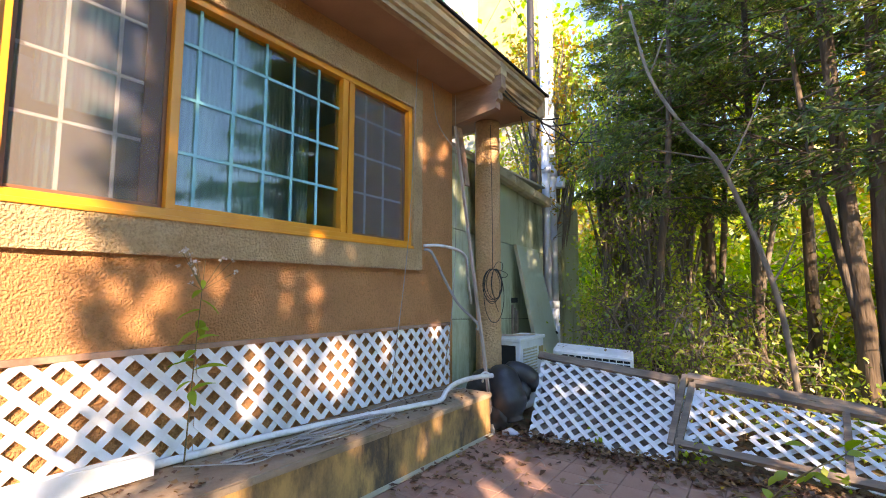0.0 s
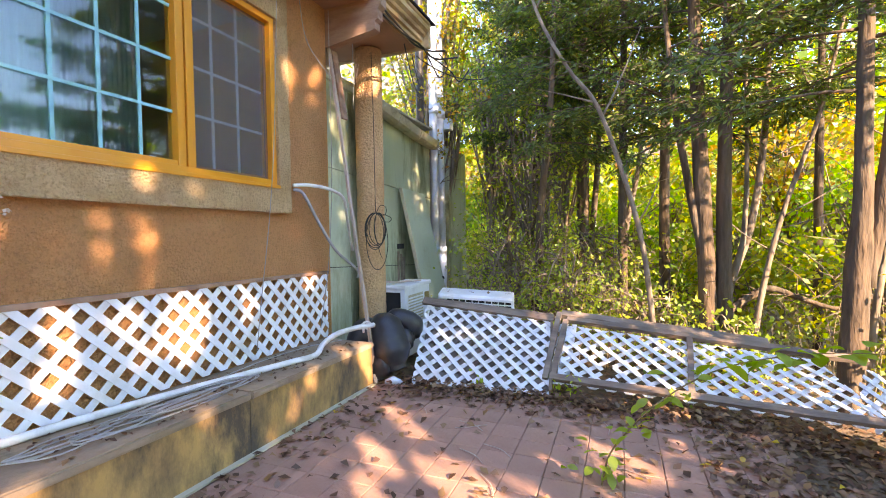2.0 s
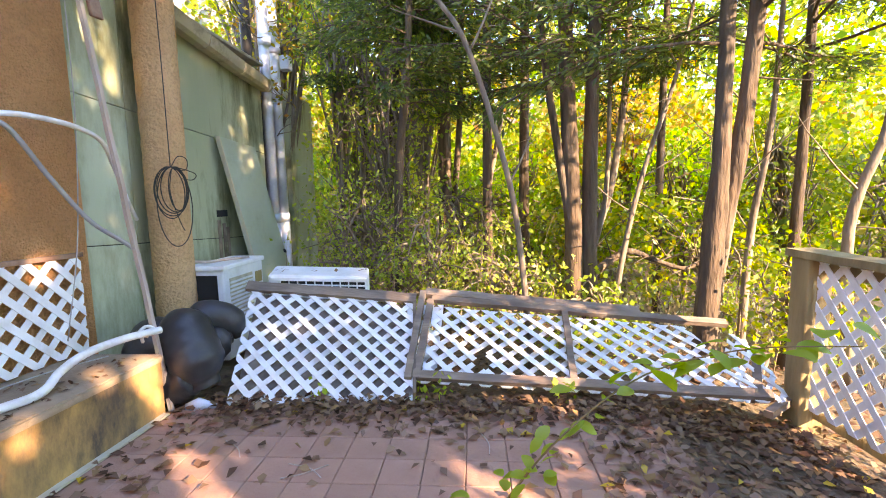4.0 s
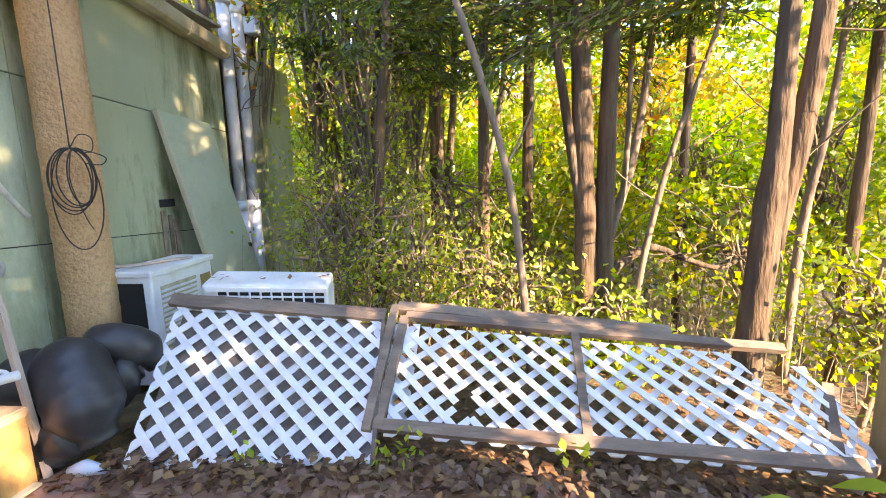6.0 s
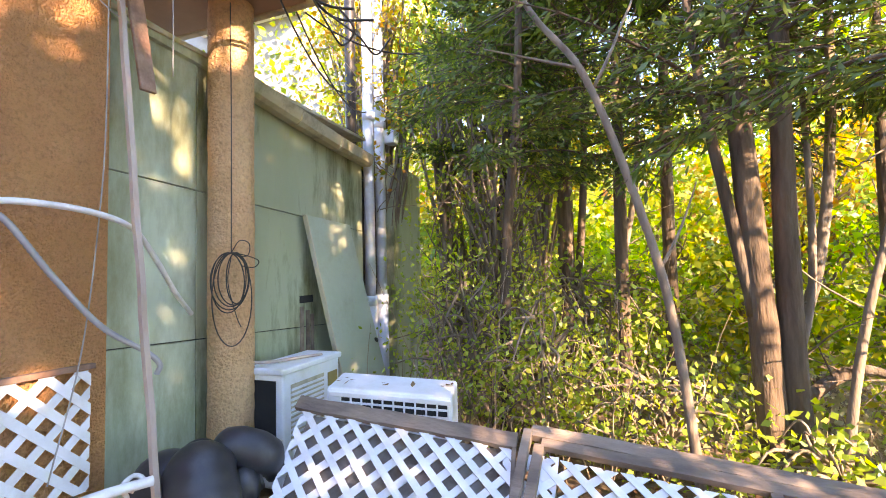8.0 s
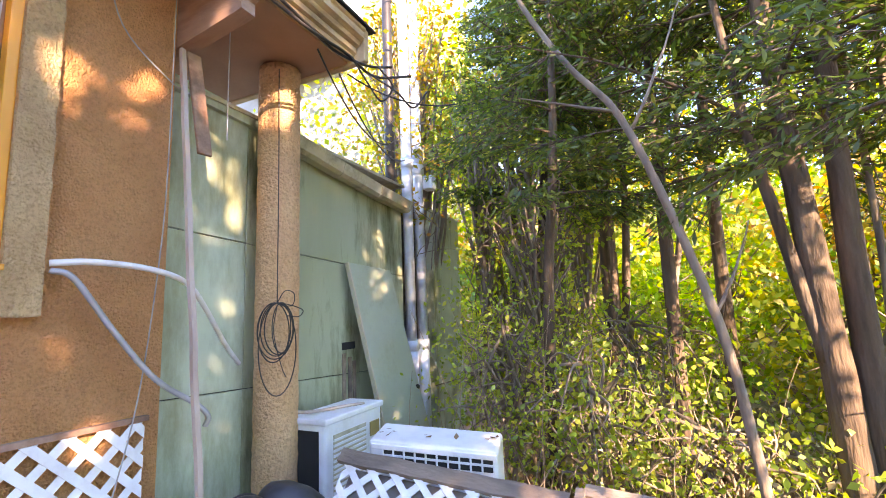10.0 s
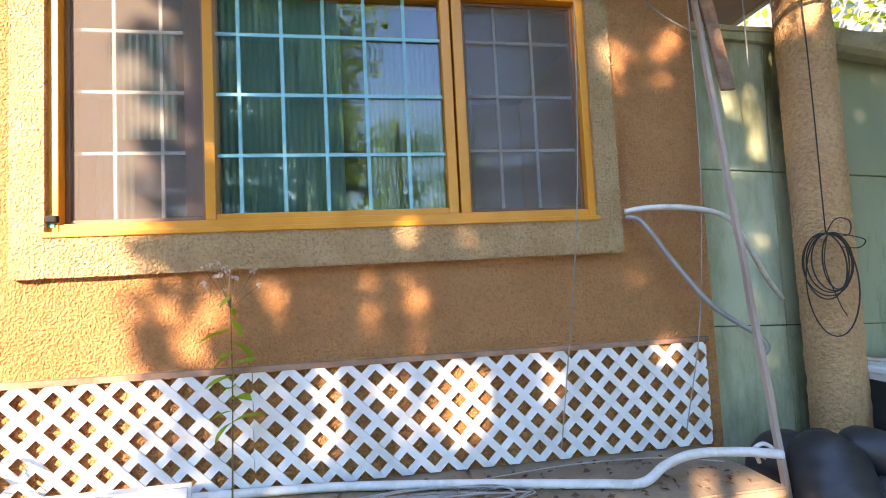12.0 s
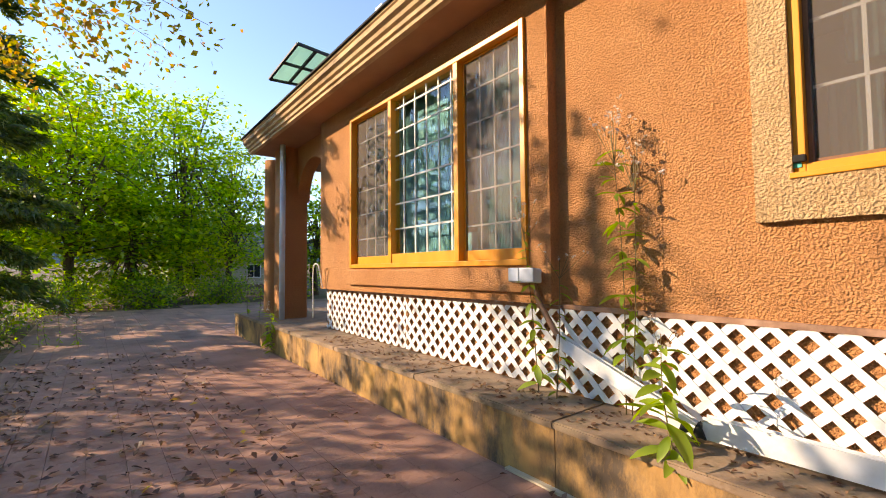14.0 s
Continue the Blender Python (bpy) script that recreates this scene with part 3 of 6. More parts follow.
# ---- eave ----
def build_eave():
    eave = thing("roof", (-2.2, 0, 3.3), "eave with weathered beige fascia mouldings and dark drip edge", "roof eave", kind="structure")
    A, Bn = -6.9, 5.02
    sl = 0.012

    def rake(bm):
        for v in bm.verts:
            v.co.z += sl * v.co.y
        return bm
    prof = [(-1.96, 3.30), (-1.90, 3.30), (-1.90, 3.335), (-1.875, 3.345), (-1.875, 3.385), (-1.845, 3.40), (-1.835, 3.43), (-1.80, 3.45), (-1.80, 3.50), (-1.785, 3.51), (-1.785, 3.53), (-1.96, 3.55)]
    part("fascia", rake(extrude_profile(prof, "y", A, Bn)), FASCIA, eave)
    part("soffit", rake(B((-2.62, A, 3.31), (-1.962, 3.93, 3.35))), SOFFIT, eave)
    part("soffit", rake(B((-3.3, 3.934, 3.285), (-1.962, Bn, 3.33))), SOFFIT, eave)
    part("end_fascia", rake(B((-3.3, Bn + 0.002, 3.27), (-1.80, Bn + 0.06, 3.54), 0.01)), FASCIA, eave)
    part("drip_edge", rake(extrude_profile([(-1.76, 3.532), (-1.76, 3.55), (-1.98, 3.575), (-1.98, 3.555)], "y", A - 0.05, Bn + 0.1)), DARK, eave)
    part("roof_slab", rake(extrude_profile([(-1.80, 3.556), (-1.80, 3.59), (-6.0, 5.2), (-6.0, 5.1)], "y", A - 0.03, 3.9)), ROOF, eave)
    part("roof_slab", rake(extrude_profile([(-1.80, 3.556), (-1.80, 3.59), (-3.3, 3.9), (-3.3, 3.84)], "y", 3.9, Bn + 0.08)), ROOF, eave)


build_eave()


def build_bracket():
    b = thing("bracket_beam", (-2.1, 3.97, 3.0), "peeling brown boxed beam end with a stepped profile under the eave", "beam")
    prof = [(-2.50, 2.99), (-1.90, 3.08), (-1.865, 3.09), (-1.865, 3.16), (-1.835, 3.18), (-1.835, 3.26), (-1.80, 3.29), (-1.80, 3.545), (-2.50, 3.545)]
    part("beam_face", extrude_profile(prof, "y", 3.935, 4.03), BEAM, b)
    part("beam_cap", B((-2.10, 3.925, 3.42), (-1.795, 4.05, 3.56), 0.006), FASCIA, b)
    bm = bmesh.new()
    beam_between(bm, (-2.36, 4.02, 3.0), (-2.28, 4.06, 2.36), 0.09, 0.022, up=(1, 0, 0))
    part("hanging_slat", bm, BEAM, b, "loose reddish slat hanging from the beam")


build_bracket()


# ---- stucco column ----
def build_column():
    c = thing("porch_column", (-2.47, 4.83, 0.0), "round rough beige stucco column", "column")
    pts = [(-2.47, 4.83, z) for z in np.linspace(-0.15, 3.32, 60)]
    part("shaft", T(pts, 0.152, 40, 0.03), COLUMN, c, smooth=True)


build_column()

# ---- green outbuilding ----
GX = -2.68


def build_green_wall():
    g = thing("wall_green", (-2.74, 5.5, 0), "pale green metal-clad outbuilding wall with dirt streaks and moss", "outbuilding wall", kind="structure")
    # near-black backing paints the shade of the panel seams and corner gap
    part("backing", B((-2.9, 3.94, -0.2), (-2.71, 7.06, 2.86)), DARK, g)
    tilt = lambda y, z: z - 0.05 * (y - 4.1)
    rows = [(-0.15, 0.93), (0.938, 1.985), (1.993, 2.90)]
    for a, b in ((3.96, 4.72), (4.726, 7.05)):
        for z0, z1 in rows:
            prof = [(a, tilt(a, z0) if z0 > 0 else z0), (b, tilt(b, z0) if z0 > 0 else z0), (b, tilt(b, z1)), (a, tilt(a, z1))]
            bm = extrude_profile(prof, "x", -2.712, GX)
            bmesh.ops.bevel(bm, geom=list(bm.edges), offset=0.003, segments=1, affect="EDGES")
            # panels past the column take the copy darkened for shade and dirt
            part("panel", bm, GREEN_MOSSY_SHADED if a > 4.5 else GREEN_METAL, g)
    part("flashing", extrude_profile([(3.96, 2.905), (5.0, 2.85), (5.0, 2.95), (3.96, 3.0)], "x", -2.8, GX + 0.04), GREEN_METAL, g)
    # black plate on the surface, painted shade in place of a cut slot
    part("slot", B((GX + 0.001, 5.86, 1.07), (GX + 0.006, 6.06, 1.14)), DARK, g)
    for y, h in ((5.86, 0.9), (5.95, 0.85), (6.02, 0.8)):
        part("rotten_strip", B((GX + 0.001, y, 0.3), (GX + 0.012, y + 0.05, 0.3 + h * 0.82), 0.002), OLD_WOOD, g)
    part("end_panel", B((-2.95, 7.95, -0.3), (-2.70, 8.9, 2.85)), GREEN_MOSSY_SHADED, g)
    # back of the gap, its shade put into a near-black colour
    part("black_recess_back", B((-3.0, 7.06, -0.3), (-2.92, 7.95, 2.9)), DARK, g)


build_green_wall()


def build_gutter():
    g = thing("gutter", (-2.55, 6.0, 2.8), "weathered beige eaves gutter in sagging lengths", "gutter")
    prof = [(-2.66, 0.0), (-2.57, -0.005), (-2.53, 0.02), (-2.515, 0.06), (-2.50, 0.115), (-2.52, 0.115), (-2.535, 0.065), (-2.55, 0.035), (-2.58, 0.018), (-2.64, 0.02), (-2.64, 0.12), (-2.66, 0.12)]
    ys = [5.05, 5.72, 6.38, 7.02]
    zs = [2.80, 2.725, 2.66, 2.62]
    for k in range(3):
        bm = extrude_profile(prof, "y", ys[k], ys[k + 1] - 0.004)
        for v in bm.verts:
            f = (v.co.y - ys[k]) / (ys[k + 1] - ys[k])
            v.co.z += zs[k] + (zs[k + 1] - zs[k]) * f
        part("gutter_length", bm, GUTTER, g)
    for k in (0, 1, 2, 3):
        bm = extrude_profile([(p[0] + (0.006 if p[0] > -2.6 else 0), p[1] - 0.004) for p in prof[:5]] + [(-2.66, 0.115)], "y", ys[k] - 0.02, ys[k] + 0.02)
        for v in bm.verts:
            v.co.z += zs[k]
        part("gutter_joint", bm, GUTTER, g)
    return g


build_gutter()
tagged(part("roof_green", extrude_profile([(-2.62, 2.93), (-2.62, 2.96), (-5.5, 3.15), (-5.5, 3.1)], "y", 3.95, 7.05), GUTTER), "low roof of the green outbuilding", "roof", kind="structure")


# ---- conduits on the utility pole ----
def build_conduits():
    for x, y, z1 in ((-2.66, 7.20, 9.0), (-2.67, 7.52, 8.6)):
        p = thing("conduit_pipe", (x, y, -0.1), "tall grey-blue plastic conduit pipe", "pipe", "conduits beside the outbuilding")
        part("pipe", T([(x, y, -0.15), (x, y, 1.0)], 0.075, 20), PIPE, p, smooth=True)
        part("pipe", T([(x, y, 1.0), (x - 0.02, y + 0.02, 3.6), (x - 0.05, y + 0.05, z1)], 0.066, 20), PIPE, p, smooth=True)
        for z in (1.0, 3.3):
            part("coupling", T([(x, y, z - 0.06), (x, y, z + 0.06)], 0.08, 20), PIPE, p, smooth=True)
    u = thing("utility_pole", (-2.95, 7.3, 0), "dark utility pole rising beside the conduits", "pole")
    part("pole_shaft", T([(-2.86, 7.12, -0.2), (-2.88, 7.14, 9.5)], [0.07, 0.06], 16), WIRE, u, smooth=True)
    part("meter_box", B((-2.74, 7.76, 3.1), (-2.58, 7.92, 3.3), 0.02), PIPE, u)


build_conduits()


def board_quad(c, th, n):
    """A board from four corners, th thick along n."""
    bm = bmesh.new()
    c = [Vector(p) for p in c]
    n = Vector(n)
    a = [bm.verts.new(p) for p in c]
    b = [bm.verts.new(p + n * th) for p in c]
    bm.faces.new(a[::-1])
    bm.faces.new(b)
    for i in range(4):
        bm.faces.new((a[i], a[(i + 1) % 4], b[(i + 1) % 4], b[i]))
    return bm


def build_leaning_board():
    b = thing("leaning_board", (-2.4, 6.5, -0.15), "grey-green board leaning against the outbuilding", "board")
    c = [(-2.36, 6.20, -0.18), (-2.33, 7.05, -0.18), (-2.62, 6.62, 1.87), (-2.63, 5.84, 1.90)]
    bm = board_quad(c, 0.03, (0.98, 0.0, 0.17))
    bmesh.ops.bevel(bm, geom=list(bm.edges), offset=0.004, segments=1, affect="EDGES")
    part("sheet", bm, GREEN_BOARD, b)
    edge = bmesh.new()
    beam_between(edge, (-2.325, 6.195, -0.16), (-2.595, 5.835, 1.90), 0.02, 0.045, up=(1, 0, 0.1), bevel=0.003)
    part("edge_strip", edge, CREAM, b)
    # black disc painting the dark of a hole
    part("hole", T([(-2.372, 6.78, 0.60), (-2.362, 6.78, 0.605)], 0.028, 7, 0.3), DARK, b)


build_leaning_board()


# ---- lattice ----
PITCH, STRIP = 0.1005, 0.040


def clip(poly, a, b, c):
    """The part of a convex polygon where a*u + b*v <= c."""
    out = []
    for p, q in zip(poly, poly[1:] + poly[:1]):
        dp, dq = a * p[0] + b * p[1] - c, a * q[0] + b * q[1] - c
        if dp <= 0:
            out.append(p)
        if dp * dq < 0:
            t = dp / (dp - dq)
            out.append((p[0] + (q[0] - p[0]) * t, p[1] + (q[1] - p[1]) * t))
    return out


def lattice(parent, W, H, put, cuts=(), holes=(), shift=0.0, mat=None):
    """Crossed strips over W x H, cut at its edges; put(u, v, n) gives the place in the world."""
    q = math.sqrt(0.5)
    for layer, sgn in ((0, 1), (1, -1)):
        lo, hi = (-H, W) if sgn > 0 else (0, W + H)
        k = math.ceil((lo - shift) * q / PITCH) - 1
        while k * PITCH / q + shift < hi + 0.1:
            u0 = k * PITCH / q + shift
            k += 1
            d, m = (q, q * sgn), (-q * sgn, q)
            d = (q * sgn, q)
            m = (-q, q * sgn)
            ext = 2 * H + 1
            base = (u0, 0.0)
            pieces = [[(base[0] + d[0] * s + m[0] * w, base[1] + d[1] * s + m[1] * w) for s, w in ((-ext, -STRIP / 2), (ext, -STRIP / 2), (ext, STRIP / 2), (-ext, STRIP / 2))]]
            for a, b, c in [(1, 0, W), (-1, 0, 0), (0, 1, H), (0, -1, 0), *cuts]:
                pieces = [clip(p, a, b, c) for p in pieces if len(p) > 2]
            for hu, hv, hr in holes:
                rel = ((hu - base[0]) * m[0] + (hv - base[1]) * m[1])
                if abs(rel) < hr:
                    s0 = (hu - base[0]) * d[0] + (hv - base[1]) * d[1]
                    g = math.sqrt(hr * hr - rel * rel)
                    c0 = base[0] * d[0] + base[1] * d[1]
                    pieces = [x for p in pieces if len(p) > 2 for x in (clip(p, d[0], d[1], c0 + s0 - g), clip(p, -d[0], -d[1], -(c0 + s0 + g)))]
            for p in pieces:
                if len(p) < 3:
                    continue
                area = abs(sum(x[0] * y[1] - y[0] * x[1] for x, y in zip(p, p[1:] + p[:1]))) / 2
                if area < 0.0006:
                    continue
                bm = bmesh.new()
                n0 = 0.0055 * layer
                f = [bm.verts.new(put(u, v, n0)) for u, v in p]
                g = [bm.verts.new(put(u, v, n0 + 0.005)) for u, v in p]
                bm.faces.new(f[::-1])
                bm.faces.new(g)
                for i in range(len(p)):
                    bm.faces.new((f[i], f[(i + 1) % len(p)], g[(i + 1) % len(p)], g[i]))
                part("slat", bm, mat or LATTICE, parent)


def build_skirting():
    def bottom(y):
        return deck_z(y) + 0.012

    for y0, y1, x in ((-0.83, 1.35, WX + 0.022), (1.352, 3.84, WX + 0.022), (-4.72, -2.78, WX + 0.022), (-2.777, -0.833, WX + 0.022)):
        s = thing("lattice_skirting", (x, (y0 + y1) / 2, bottom((y0 + y1) / 2)), "white vinyl lattice skirting panel fixed to the foot of the wall", "lattice", "lattice skirting panels")
        lattice(s, y1 - y0, 0.575, lambda u, v, n: (x + n, y0 + u, bottom(y0 + u) + v), shift=0.03)


build_skirting()


def bilinear(BL, BR, TR, TL, W, H):
    BL, BR, TR, TL = map(Vector, (BL, BR, TR, TL))
    nrm = (BR - BL).cross(TL - BL).normalized()

    def put(u, v, n=0.0):
        a, b = u / W, v / H
        return (BL * (1 - a) + BR * a) * (1 - b) + (TL * (1 - a) + TR * a) * b + nrm * n
    return put, nrm


def build_fallen_panels():
    # smaller panel
    W, H = 1.22, 0.93
    put, nrm = bilinear((-1.54, 3.885, -0.055), (-0.37, 3.985, -0.055), (-0.46, 4.76, 0.43), (-1.72, 4.66, 0.56), W, H)
    p = thing("fallen_lattice_panel", put(W / 2, 0), "white lattice panel leaning back under a weathered top board", "lattice panel", "broken lattice fence")
    lattice(p, W, H - 0.03, put, shift=0.05)
    back = bmesh.new()
    g = [[back.verts.new(put(0.04 + (W - 0.05) * i / 12, (H - 0.06) * j / 10, -0.02 + 0.006 * noise.noise(Vector((i, j, 0)) * 0.9))) for j in range(11)] for i in range(13)]
    for i in range(12):
        for j in range(10):
            back.faces.new((g[i][j], g[i + 1][j], g[i + 1][j + 1], g[i][j + 1]))
    bmesh.ops.solidify(back, geom=list(back.faces), thickness=0.008)
    part("backing_sheet", back, GREY_SHEET, p, "crumpled grey sheet behind the lattice")
    top = bmesh.new()
    beam_between(top, put(-0.03, H - 0.02, 0.02), put(W + 0.02, H - 0.02, 0.02), 0.035, 0.085, up=put(0, H) - put(0, 0), rough=0.003, cuts=14)
    part("top_board", top, OLD_WOOD, p)
    side = bmesh.new()
    beam_between(side, put(W + 0.005, -0.02, 0.012), put(W + 0.005, H - 0.06, 0.012), 0.022, 0.03, up=nrm, rough=0.002, cuts=8)
    part("side_batten", side, OLD_WOOD, p)
    low = bmesh.new()
    beam_between(low, put(0.3, 0.0, -0.02), put(W, 0.0, -0.02), 0.03, 0.04, up=(0, 0, 1), rough=0.004, cuts=8)
    part("bottom_batten", low, OLD_WOOD, p)
    # larger framed panel
    W, H = 2.26, 0.80
    put, nrm = bilinear((-0.37, 4.16, 0.025), (1.78, 3.97, -0.01), (1.94, 4.83, 0.20), (-0.34, 4.80, 0.42), W, H)
    p = thing("framed_lattice_panel", put(W / 2, 0), "fallen wood-framed lattice fence panel with a torn corner and a hole", "lattice panel", "broken lattice fence")
    lattice(p, W - 0.06, H - 0.05, lambda u, v, n: put(u + 0.03, v - 0.045, n), cuts=((1, 0.42, 2.22),), holes=((0.42, 0.20, 0.065), (0.40, 0.29, 0.05)), shift=0.02)

    def rail(name, a, b, w, h, off, cuts=16):
        bm = bmesh.new()
        beam_between(bm, put(*a, off), put(*b, off), h, w, up=put(0, H) - put(0, 0), rough=0.0025, cuts=cuts)
        part(name, bm, OLD_WOOD, p)
    rail("bottom_rail", (-0.02, 0.0), (W - 0.02, 0.0), 0.06, 0.035, 0.032)
    rail("top_rail", (0.03, H - 0.035), (W, H - 0.035), 0.055, 0.04, 0.030)
    rail("top_plank", (-0.03, H + 0.03), (1.62, H + 0.03), 0.07, 0.045, 0.035)
    for u, w in ((0.0, 0.05),):
        bm = bmesh.new()
        beam_between(bm, put(u, -0.03, 0.034), put(u + 0.02, H - 0.05, 0.034), 0.034, w, up=put(1, 0) - put(0, 0), rough=0.002, cuts=10)
        part("side_stile", bm, OLD_WOOD, p)
    bm = bmesh.new()
    beam_between(bm, put(-0.055, -0.05, 0.05), put(-0.045, H + 0.02, 0.05), 0.04, 0.045, up=put(1, 0) - put(0, 0), rough=0.002, cuts=10)
    part("outer_stile", bm, OLD_WOOD, p)
    bm = bmesh.new()
    beam_between(bm, put(1.06, 0.03, 0.03), put(1.05, H - 0.06, 0.03), 0.03, 0.045, up=put(1, 0) - put(0, 0), rough=0.002, cuts=10)
    part("middle_stile", bm, OLD_WOOD, p)
    # piece showing between the two
    put2, _ = bilinear((-0.50, 4.30, -0.06), (-0.26, 4.32, -0.06), (-0.22, 4.72, 0.40), (-0.50, 4.70, 0.40), 0.27, 0.62)
    q = thing("lattice_offcut", put2(0.13, 0), "white lattice offcut caught between the fallen panels", "lattice piece", "broken lattice fence")
    lattice(q, 0.27, 0.60, put2)
    # torn fragment at the open end
    put3, _ = bilinear((1.70, 4.10, -0.10), (2.02, 4.18, -0.13), (2.02, 4.62, 0.15), (1.72, 4.55, 0.22), 0.36, 0.55)
    q = thing("lattice_fragment", put3(0.18, 0), "torn white lattice fragment sticking up by the post", "lattice piece", "broken lattice fence")
    lattice(q, 0.36, 0.55, put3, cuts=((1, 0.6, 0.55), (-1, 0.7, 0.25)))
    for a, b in (((1.78, 4.12, -0.09), (2.02, 4.55, 0.10)), ((1.85, 4.30, -0.17), (2.22, 4.75, -0.02)), ((1.80, 4.05, -0.15), (2.20, 4.35, -0.14))):
        bm = beam_between(bmesh.new(), a, b, 0.05, 0.045, rough=0.004, cuts=6)
        tagged(part("broken_rail", bm, OLD_WOOD), "short weathered rail lying by the torn panel", "timber", "broken rails")


build_fallen_panels()


# ---- standing fence with its post ----
def build_fence():
    f = thing("lattice_fence", (2.06, 3.4, -0.25), "standing fence bay of white lattice between olive weathered posts", "fence")
    for y in (4.34, 2.3):
        bm = B((2.05, y - 0.19, ground_z(2.0, y) - 0.1), (2.20, y - 0.04, 0.80), 0.01)
        part("post", bm, POST_WOOD, f)
    bm = beam_between(bmesh.new(), (2.125, 4.34, 0.82), (2.16, 2.1, 0.80), 0.18, 0.045, rough=0.003, cuts=12)
    part("cap_rail", bm, POST_WOOD, f)
    W, H = 1.86, 0.86
    put, _ = bilinear((2.11, 4.14, -0.16), (2.14, 2.27, -0.14), (2.14, 2.27, 0.78), (2.11, 4.14, 0.78), W, H)
    lattice(f, W, H, put, shift=0.04)
    for z in (-0.18, 0.74):
        bm = beam_between(bmesh.new(), (2.15, 4.14, z), (2.18, 2.27, z), 0.035, 0.07, rough=0.002, cuts=8)
        part("rail", bm, POST_WOOD, f)


build_fence()


# ---- discarded things beside the column ----
def build_outdoor_unit():
    u = thing("air_conditioner", (-1.2, 4.95, -0.1), "dusty white air conditioner unit with leaves on its top", "air conditioner")
    a, b = Vector((-1.64, 4.76, -0.035)), Vector((-0.86, 4.92, -0.035))
    d = (b - a).normalized()
    s = Vector((-d.y, d.x, 0))
    w = (b - a).length
    zt = lambda t: 0.70 - 0.055 * t

    def blk(t0, t1, s0, s1, z0, z1, bev, rel=True):
        bm = B((t0 * w, s0, z0), (t1 * w, s1, z1), bev)
        for v in bm.verts:
            t = v.co.x / w
            v.co = a + d * v.co.x + s * v.co.y + Vector((0, 0, v.co.z - 0.05 * t - (0.035 * (0.30 - v.co.y) / 0.30 if v.co.z > 0 else 0)))
        return bm
    part("casing", blk(0, 1, 0.0, 0.30, -0.10, 0.70, 0.02), WHITE_PLASTIC, u)
    # black plate behind the grille bars, shade by colour and not by depth
    part("front_recess", blk(0.12, 0.97, -0.004, 0.01, 0.585, 0.655, 0.0), DARK, u)
    for k in range(11):
        t = 0.12 + 0.85 * k / 10
        part("grille_bar", blk(t - 0.006, t + 0.006, -0.014, -0.003, 0.585, 0.655, 0.0), WHITE_PLASTIC, u)
    for z in (0.618,):
        part("grille_slat", blk(0.12, 0.97, -0.009, -0.004, z, z + 0.012, 0.0), WHITE_PLASTIC, u)
    part("front_trim", blk(0.03, 0.99, -0.012, 0.0, 0.655, 0.685, 0.004), WHITE_PLASTIC, u)
    P = np.array([a + d * w * t + s * q + Vector((0, 0, zt(t) - 0.035 * (0.30 - q) / 0.30 + 0.016)) for t, q in ((0.06, 0.10), (0.10, 0.16), (0.16, 0.13), (0.13, 0.08), (0.42, 0.12), (0.45, 0.10), (0.66, 0.14), (0.90, 0.15), (0.94, 0.18), (0.97, 0.20))])
    quad_cloud("dead_leaf", leaves(P, 0.055, 0.6, flat=0.8), LITTER, None, "curled brown leaves lying on the air conditioner", "leaves", "stuff")


def build_window_unit():
    u = thing("window_unit", (-2.2, 5.2, -0.1), "old white appliance casing with a louvred side and dark end", "appliance")
    lo, hi = (-2.42, 4.92, -0.15), (-2.10, 5.62, 0.66)
    part("casing", B(lo, hi, 0.018), WHITE_PLASTIC, u)
    part("top_lip", B((-2.43, 4.90, 0.64), (-2.085, 5.64, 0.685), 0.01), WHITE_PLASTIC, u)
    part("dark_end", B((-2.40, 4.912, 0.0), (-2.16, 4.921, 0.60)), DARK, u)
    part("louvre_recess", B((-2.101, 5.0, 0.1), (-2.097, 5.40, 0.56)), GUTTER, u)
    for k in range(12):
        z = 0.13 + 0.035 * k
        part("louvre", B((-2.099, 5.0, z), (-2.088, 5.40, z + 0.016)), WHITE_PLASTIC, u)
    part("maker_plate", B((-2.099, 5.45, 0.44), (-2.092, 5.58, 0.55), 0.002), material("brass_plate", (0.30, 0.22, 0.08), (0.36, 0.27, 0.10), 4, 0.4, 0), u)
    bm = T([(-2.38, 4.85, 0.74), (-2.3, 5.0, 0.71), (-2.2, 5.3, 0.70), (-2.15, 5.45, 0.69)], 0.012, 6, n=4)
    tagged(part("dry_stick", bm, POLE_WOOD, None, smooth=True), "dry stick lying on the old appliance", "stick")


